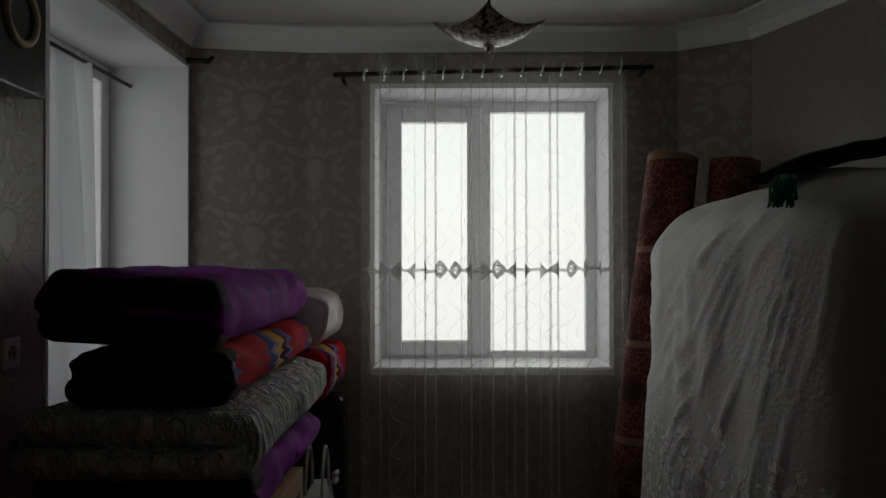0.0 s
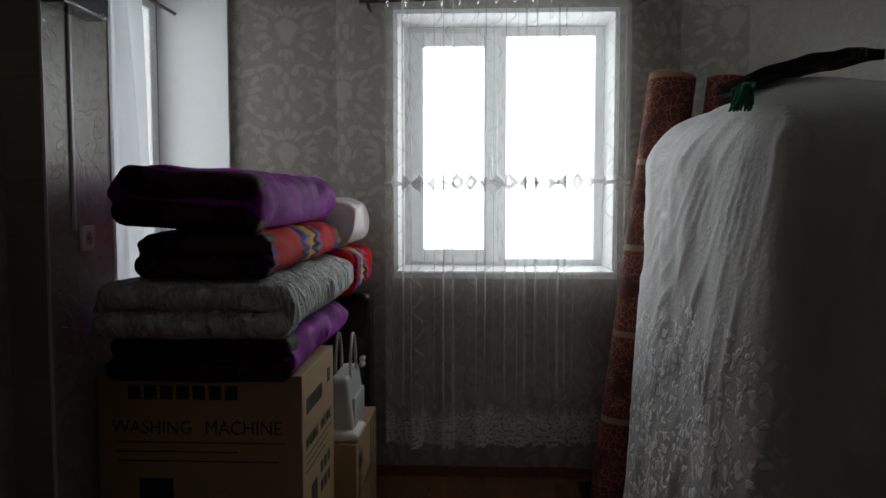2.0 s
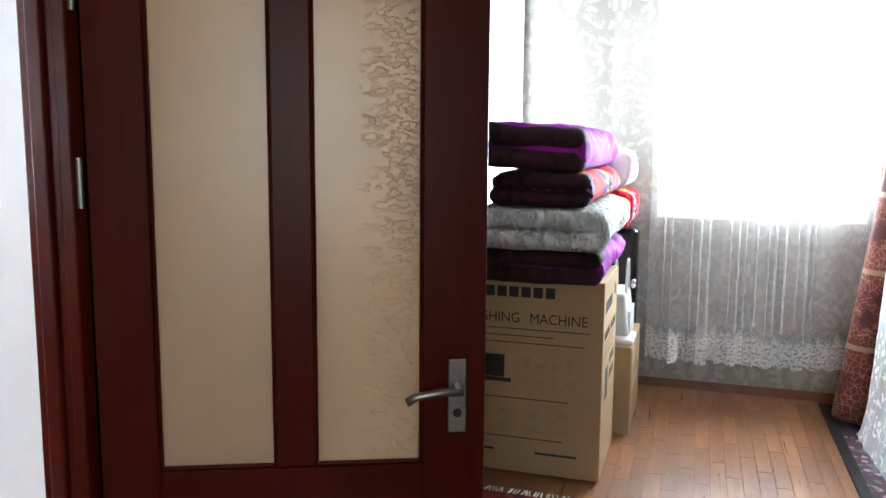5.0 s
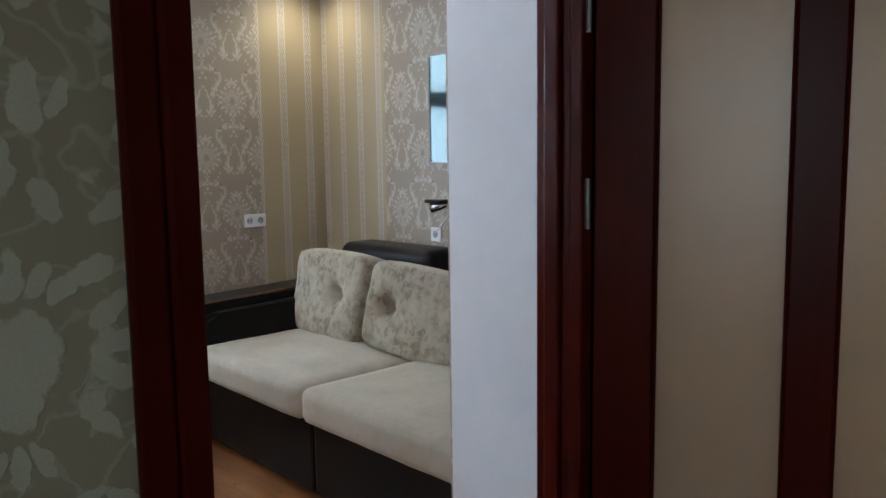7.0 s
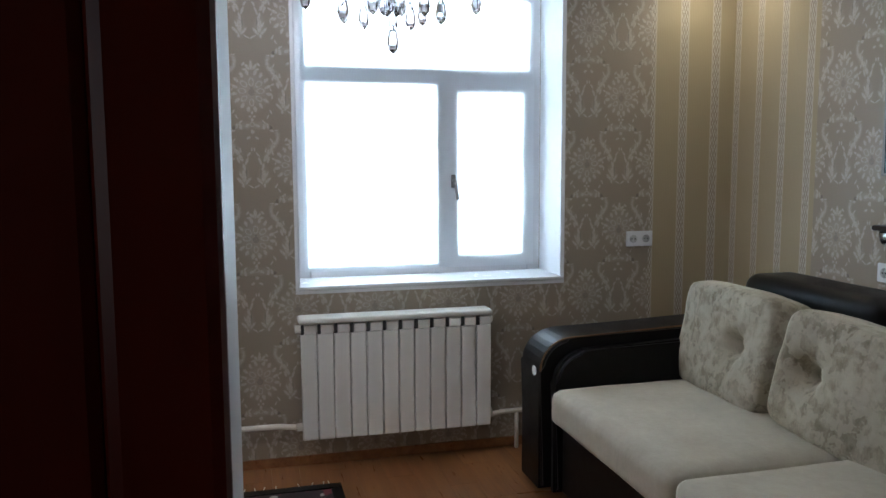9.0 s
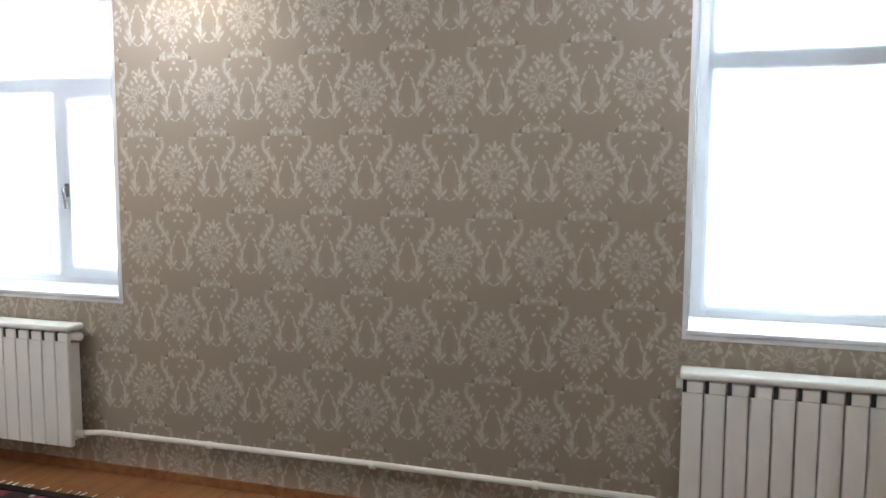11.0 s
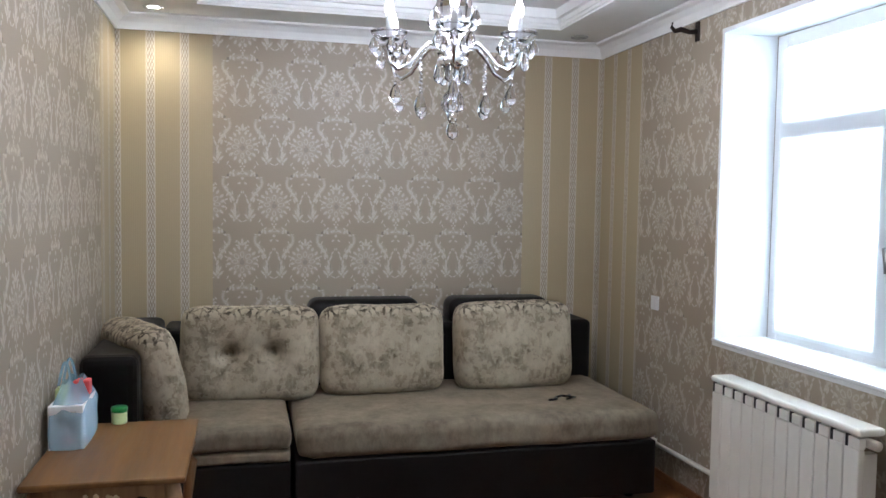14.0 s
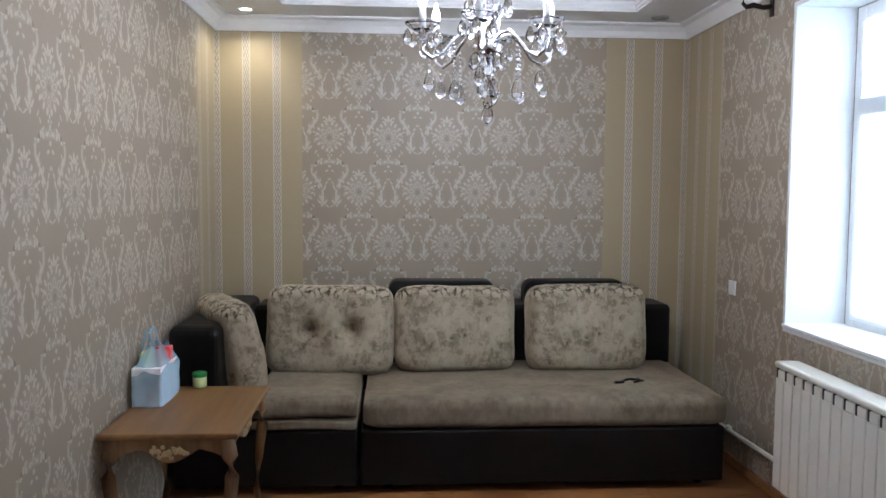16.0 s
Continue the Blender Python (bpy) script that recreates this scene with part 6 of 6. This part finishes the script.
def quilt(x0, x1, y0, y1, z0, z1, mat, label, seed, folds=2, lining=True, tilt=0.0):
    """A folded quilt: round folds along its long sides, its inner layers showing at the near end."""
    qt = thing("folded_quilt", ((x0 + x1) / 2, (y0 + y1) / 2, z0), label, "quilt", "stacked quilts")
    nu, nv = 56, 40
    cx, cz, hx, hz = (x0 + x1) / 2, (z0 + z1) / 2, (x1 - x0) / 2, (z1 - z0) / 2

    def skin(u, v):
        a = 2 * math.pi * u
        c, s = math.cos(a), math.sin(a)
        x = cx + hx * math.copysign(abs(c) ** 0.40, c)
        z = cz + hz * math.copysign(abs(s) ** 0.62, s)
        y = y0 + (y1 - y0) * v
        n = noise.noise(Vector((x * 6 + seed, y * 6, z * 9))) + 0.7 * noise.noise(Vector((x * 15, y * 11 + seed, z * 19)))
        end = 1 - 0.10 * max(0, 1 - v / 0.05) - 0.2 * max(0, (v - 0.95) / 0.05)
        pinch = 1 - 0.16 * (abs(c) ** 10) * math.sin(v * 26 + seed) ** 2
        return (cx + (x - cx) * (0.985 + 0.015 * math.sin(v * 9 + seed)) * (0.97 + 0.03 * end) + 0.015 * n, y + 0.02 * n * (1 if v < 0.5 else -1),
                cz + (z - cz) * end * pinch + 0.012 * n + tilt * (x - cx))
    bm = sheet(nu, nv, skin)
    bmesh.ops.remove_doubles(bm, verts=bm.verts, dist=1e-4)
    bmesh.ops.holes_fill(bm, edges=[e for e in bm.edges if e.is_boundary], sides=0)
    world_part("cover", bm, mat, qt, smooth=True)
    if lining:
        for i in range(folds):
            f0 = z0 + (z1 - z0) * (i * 0.96 + 0.0) / folds
            f1 = z0 + (z1 - z0) * ((i + 1) * 0.96) / folds
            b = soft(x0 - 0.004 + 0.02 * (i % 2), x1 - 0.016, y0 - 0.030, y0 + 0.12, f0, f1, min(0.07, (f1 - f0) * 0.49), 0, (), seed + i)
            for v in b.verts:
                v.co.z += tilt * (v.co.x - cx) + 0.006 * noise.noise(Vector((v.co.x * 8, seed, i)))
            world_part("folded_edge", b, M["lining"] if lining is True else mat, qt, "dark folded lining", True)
    return qt


quilt(-1.30, -0.72, 2.50, 3.45, 0.857, 1.00, M["purple"], "folded purple velvet quilt on the washing machine box", 1, 2)
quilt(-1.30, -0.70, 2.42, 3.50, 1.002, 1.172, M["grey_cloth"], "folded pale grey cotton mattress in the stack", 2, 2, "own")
quilt(-1.18, -0.765, 2.45, 3.55, 1.174, 1.315, M["ikat"], "folded quilt with red, gold and violet zigzags", 3, 2)
quilt(-1.245, -0.79, 2.44, 3.50, 1.317, 1.500, M["purple"], "folded bright purple velvet quilt on top of the stack", 4, 2, True, -0.06)
quilt(-1.25, -0.71, 3.56, 4.0, 1.19, 1.40, M["pink_cloth"], "rolled pale pink satin quilt at the back", 5, 1, "own")
quilt(-1.25, -0.70, 3.56, 4.0, 0.98, 1.185, M["ikat"], "folded red ikat quilt beside the wall", 6, 2, "own")


def handbag():
    hb = thing("handbag", (-0.735, 3.43, 0.447), "pale grey leather handbag with two thin handles", "handbag")
    bm = bmesh.new()
    box(bm, -0.80, -0.675, 3.26, 3.60, 0.4475, 0.69, bevel=0.02, seg=3)
    for v in bm.verts:
        t = (v.co.z - 0.447) / 0.245
        v.co.x = -0.7375 + (v.co.x + 0.7375) * (1 - 0.45 * t)
        v.co.y = 3.43 + (v.co.y - 3.43) * (1 - 0.12 * t)
    world_part("body", bm, M["bag_leather"], hb, smooth=False)
    world_part("pocket", boxes((-0.690, -0.676, 3.31, 3.55, 0.48, 0.60), bevel=0.006), M["bag_leather"], hb)
    for x in (-0.765, -0.705):
        pts = [(x, 3.43 + 0.075 * math.cos(a), 0.67 + 0.175 * math.sin(a)) for a in (math.pi * i / 14 for i in range(15))]
        world_part("handle", tube(bmesh.new(), pts, 0.006, 8), M["bag_leather"], hb, "thin leather handle", True)
    bm = bmesh.new()
    for a in (25, 140, 210, 320):
        p = Vector((-0.69, 3.56, 0.70))
        d = Vector((0.008, math.cos(radians(a)) * 0.04, math.sin(radians(a)) * 0.035))
        tube(bm, [p, p + d * 0.6, p + d], [0.006, 0.012, 0.004], 6)
    world_part("bow", bm, M["pink_cloth"], hb, "small pale ribbon bow", True)
    sc = thing("suitcase", (-0.95, 3.88, 0), "black vinyl suitcase standing behind the boxes", "suitcase")
    world_part("shell", boxes((-1.25, -0.69, 3.80, 3.98, 0.02, 0.96), bevel=0.03, seg=3), M["black_vinyl"], sc)
    world_part("handle", tube(bmesh.new(), [(-1.05, 3.89, 0.95), (-1.05, 3.89, 0.972), (-0.88, 3.89, 0.972), (-0.88, 3.89, 0.95)], 0.008), M["black_vinyl"], sc, smooth=True)
    for x in (-1.2, -0.74):
        world_part("wheel", tube(bmesh.new(), [(x, 3.85, 0.02), (x, 3.93, 0.02)], 0.02, 12), M["black_vinyl"], sc, smooth=True)


handbag()


# ---- bedroom: covered heap, carpets ----
def covered_heap():
    hp = thing("covered_heap", (0.9, 2.9, 0), "stack of bedding under a white lace cover", "covered bedding")
    cx, cy, hx, hy, top = 0.875, 2.92, 0.48, 0.66, 1.76
    nu, nv = 480, 110

    def skin(u, v):
        a = 2 * math.pi * u
        c, s = math.cos(a), math.sin(a)
        k = (abs(c) ** 11 + abs(s) ** 11) ** (-1 / 11)
        if v < 0.78:
            t = v / 0.78
            z = 1.50 * t
            r = 1.0 + 0.10 * (1 - t) ** 2 - 0.03 * math.sin(t * 3.1)
        else:
            b = (v - 0.78) / 0.22 * math.pi / 2
            z = 1.50 + (top - 1.50) * math.sin(b) ** 0.9
            r = max(0.0, math.cos(b)) ** 0.75
        side = 1.0 if v < 0.78 else r
        t0 = min(1.0, z / 1.5)
        fold = 0.002 * math.sin(u * 92 + 9 * v + 4 * noise.noise(Vector((u * 30, v * 3, 0)))) * (0.25 + 0.75 * (1 - v)) * side
        fold += 0.03 * noise.noise(Vector((c * 2.2, s * 2.2, v * 3.4))) * side
        fold += 0.012 * noise.noise(Vector((c * 7, s * 7, v * 9))) * side
        w = max(0.0, min(1.0, (-c - 0.45) * 4))
        yy, zz = cy + hy * r * k * s, z
        fan = math.atan2(yy - 2.22, max(0.02, 1.86 - zz))
        far = math.hypot(yy - 2.22, 1.86 - zz)
        n1 = noise.noise(Vector((yy * 3.5, zz * 2.5, 5)))
        n2 = noise.noise(Vector((yy * 6, zz * 4, 11)))
        ridge = 0.016 * max(0, math.sin(fan * 34 + 3.0 * n1)) ** 4 * max(0, 0.30 + 1.3 * n2)
        ridge += 0.013 * max(0, math.sin(fan * 83 + 4.5 * n1 + far * 3)) ** 5 * max(0, 0.10 - 1.7 * n2)
        ridge *= side * w * min(1, far * 2)
        # soft hanging folds and a sag on the near side
        sg = max(0.0, min(1.0, (-s - 0.45) * 4)) * side
        ridge += sg * (0.016 * math.sin(c * 9 + 2 * n1 + 1.5) * (1.15 - t0) + 0.014 * math.exp(-((z - 1.36 + 0.16 * (c - 0.1)) / 0.05) ** 2) * max(0, c + 0.35))
        x = cx + (hx * r * k + fold + ridge) * c
        y = cy + (hy * r * k + fold + ridge) * s
        if x < cx:
            x = cx + (x - cx) * (1 - 0.13 * max(0, min(1, (y - 2.6) / 0.7))) * (1 - 0.09 * min(1.3, z / 1.5) ** 2) * (1 - 0.31 * max(0, min(1, (3.35 - y) / 1.05)))
        z += 0.03 * noise.noise(Vector((x * 4, y * 4, 3))) * (v > 0.7) + 0.05 * (y - cy) * (v > 0.7) * -0.6
        return (x, y, max(0.012, z))
    bm = sheet(nu, nv, skin)
    bmesh.ops.remove_doubles(bm, verts=bm.verts, dist=1e-4)
    border = bm.copy()
    low = lambda f: f.calc_center_median().z < 1.02 and f.calc_center_median().x < 0.62
    bmesh.ops.delete(bm, geom=[f for f in bm.faces if low(f)], context="FACES")
    bmesh.ops.delete(border, geom=[f for f in border.faces if not low(f)], context="FACES")
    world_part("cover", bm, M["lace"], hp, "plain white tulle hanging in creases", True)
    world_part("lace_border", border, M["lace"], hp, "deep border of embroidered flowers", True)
    th = thing("floral_throw", (0.85, 2.85, 1.74), "dark floral throw lying folded on the heap", "throw")

    def lie(u, v):
        y = 2.68 + 0.34 * (v - 0.5) * (1 - u ** 3) * min(1, 0.4 + u * 4)
        return (0.53 + 0.47 * u + 0.05 * v, y, 1.715 + 0.115 * u + 0.018 * noise.noise(Vector((u * 4, v * 3, 1))) + 0.02 * math.sin(u * 3.1))
    bm = sheet(30, 24, lie)
    r = bmesh.ops.extrude_face_region(bm, geom=bm.faces[:])
    bmesh.ops.translate(bm, verts=[v for v in r["geom"] if isinstance(v, bmesh.types.BMVert)], vec=(0, 0, 0.03))
    world_part("cloth", bm, M["brown_floral_throw"], th, smooth=True)
    bm = bmesh.new()
    rng = random.Random(9)
    for i in range(40):
        p = Vector((0.585 + rng.uniform(-.015, .015), 2.50 + rng.uniform(-.02, .02), 1.735))
        q = p + Vector((-0.02 + rng.uniform(-.02, .01), -0.05 + rng.uniform(-.02, .02), -0.02))
        tube(bm, [p, q, q + Vector((rng.uniform(-.015, .015) - 0.01, rng.uniform(-.02, .02), -0.045 - rng.uniform(0, .02)))], 0.0035, 5)
    world_part("tassel", bm, M["green_yarn"], th, "bright green yarn tassel", True)


covered_heap()


def rolled_carpet(top, foot, r, label, seed):
    rc = thing("rolled_carpet", foot, label, "carpet", "rolled carpets")
    a, b = Vector((0, 0, 0.0)), Vector(top) - Vector(foot)
    bm = bmesh.new()
    n = 24
    rings = [a.lerp(b, i / n) for i in range(n + 1)]
    tube(bm, rings, [r * (1 + 0.03 * noise.noise(Vector((i * 0.4, seed, 0)))) for i in range(n + 1)], 28)
    part("woven_body", bm, M["carpet"], rc, "", True)
    d = b.normalized()
    s1 = d.orthogonal().normalized()
    s2 = d.cross(s1)
    pts = []
    for i in range(60):
        t = i / 59
        rr = r * (0.93 - 0.75 * t)
        pts.append(b + d * 0.004 + rr * (math.cos(t * 25) * s1 + math.sin(t * 25) * s2))
    part("rolled_end", tube(bmesh.new(), pts, 0.006, 6), M["cardboard"], rc, "pale spiral edge", True)


rolled_carpet((0.69, 3.86, 1.955), (0.43, 3.74, 0.03), 0.105, "rolled red patterned carpet leaning beside the curtain", 1)
rolled_carpet((0.93, 3.80, 1.93), (0.72, 3.72, 0.03), 0.10, "rolled dark red carpet leaning on the wall", 2)
rug("floral_mat", 0.30, 1.10, 1.2, 4.02, M["pink_floral_mat"], M["leather"], "narrow floral mat along the covered bedding")
rug("doorway_rug", -1.30, -0.42, 0.95, 2.36, M["red_fringed_rug"], None, "red rug with a cream fringe by the door", "y")


# ---- bedroom: hanging lamp, wall cabinet ----
def bedroom_fixtures():
    cx, cy, z = -0.115, 3.2, 2.235
    lp = thing("pendant_lamp", (cx, cy, z), "square dish lamp of amber patterned glass on a rod", "lamp")

    def dish(u, v):
        x, y = (u - 0.5) * 2, (v - 0.5) * 2
        ca, sa = math.cos(0.7), math.sin(0.7)
        q = (abs(x) ** 2 + abs(y) ** 2) / 2
        return (cx + 0.135 * (x * ca - y * sa), cy + 0.135 * (x * sa + y * ca), z + 0.012 + 0.085 * q ** 0.9)
    bm = sheet(24, 24, dish)
    r = bmesh.ops.extrude_face_region(bm, geom=bm.faces[:])
    bmesh.ops.translate(bm, verts=[v for v in r["geom"] if isinstance(v, bmesh.types.BMVert)], vec=(0, 0, 0.005))
    world_part("dish", bm, M["amber"], lp, "amber etched glass dish", True)
    world_part("rod", tube(bmesh.new(), [(cx, cy, z + 0.015), (cx, cy, 2.565)], 0.006), M["dark_metal"], lp, smooth=True)
    world_part("socket", lathe(bmesh.new(), [(0.0, z + 0.055), (0.028, z + 0.057), (0.03, z + 0.085), (0.015, z + 0.10), (0.0, z + 0.10)], (cx, cy, 0), 14), M["dark_metal"], lp, smooth=True)
    world_part("finial", lathe(bmesh.new(), [(0.0, z - 0.012), (0.01, z - 0.006), (0.016, z + 0.004), (0.02, z + 0.015), (0.0, z + 0.017)], (cx, cy, 0), 14), M["chrome"], lp, smooth=True)
    world_part("canopy", lathe(bmesh.new(), [(0.0, 2.53), (0.04, 2.54), (0.055, 2.5695), (0.0, 2.5695)], (cx, cy, 0), 18), M["dark_metal"], lp, smooth=True)
    cb = thing("wall_clock", (AW, 2.50, 2.13), "dark square wall clock with an ornate round rim", "clock")
    world_part("case", boxes((AW + 0.001, AW + 0.075, 2.36, 2.63, 1.955, 2.34), bevel=0.008), M["black_vinyl"], cb)
    bm = bmesh.new()
    tube(bm, [(AW + 0.078, 2.50 + 0.07 * math.cos(a), 2.14 + 0.07 * math.sin(a)) for a in (2 * math.pi * i / 24 for i in range(25))], 0.010, 8, closed=True)
    world_part("rim", bm, M["carving"], cb, "ornate pale round rim", True)
    cd = thing("cable_duct", (AW, 2.515, 1.6), "thin white cable duct from the clock down to the socket", "cable duct")
    world_part("duct", boxes((AW + 0.0005, AW + 0.009, 2.508, 2.522, 1.31, 1.954), bevel=0.002), M["pvc"], cd)
    bk = thing("curtain_bracket", (AW, 3.93, 2.40), "bronze curtain bracket in the corner", "curtain bracket", "curtain brackets")
    part("arm", tube(bmesh.new(), [(0.0, 0.05, 0), (0.05, 0.05, 0), (0.10, 0.04, -0.006), (0.125, 0.03, 0.012)], [0.014, 0.011, 0.012, 0.008], 8), M["dark_metal"], bk, "", True)


bedroom_fixtures()


# ---- laminate boards ----
def boards(floor, x0, x1, y0, y1, along, length, width, mat, skip=()):
    """Boards laid end to end in staggered rows, with a fine bevelled joint."""
    meshes = {}
    rng = random.Random(21)

    def board(l, w):
        key = (round(l, 3), round(w, 3))
        if key not in meshes:
            g = 0.0003
            bm = boxes((g, l - g, g, w - g, -0.008, 0.0), bevel=0.0006, seg=1)
            me = bpy.data.meshes.new("board")
            bm.to_mesh(me)
            bm.free()
            me.materials.append(mat)
            meshes[key] = me
        return meshes[key]
    a0, a1, b0, b1 = (x0, x1, y0, y1) if along == "x" else (y0, y1, x0, x1)
    b, row = b0, 0
    while b < b1 - 1e-4:
        w = min(width, b1 - b)
        a = a0 - length * ((row * 0.37) % 1.0)
        while a < a1 - 1e-4:
            s, e = max(a, a0), min(a + length, a1)
            if e - s > 0.02:
                ob = new("board", board(e - s, w))
                if along == "x":
                    ob.matrix_basis = pose(s, b, 0)
                else:
                    ob.matrix_basis = Matrix.Translation((b + w, s, 0)) @ pose(0, 0, 0, 0, 0, 90)
                ob.parent = floor
            a += length
        b += width
        row += 1


boards(bpy.data.objects["floor_bedroom"], -0.74, 0.36, 2.40, 4.10, "y", 0.42, 0.066, M["laminate"])
boards(bpy.data.objects["floor_living"], -4.99, -4.40, -4.0, 2.30, "x", 0.62, 0.13, M["laminate_x"])
boards(bpy.data.objects["floor_living"], -4.40, -2.10, -4.0, -3.30, "x", 0.62, 0.1167, M["laminate_x"])
boards(bpy.data.objects["floor_living"], -4.40, -2.10, 0.24, 1.02, "x", 0.62, 0.13, M["laminate_x"])
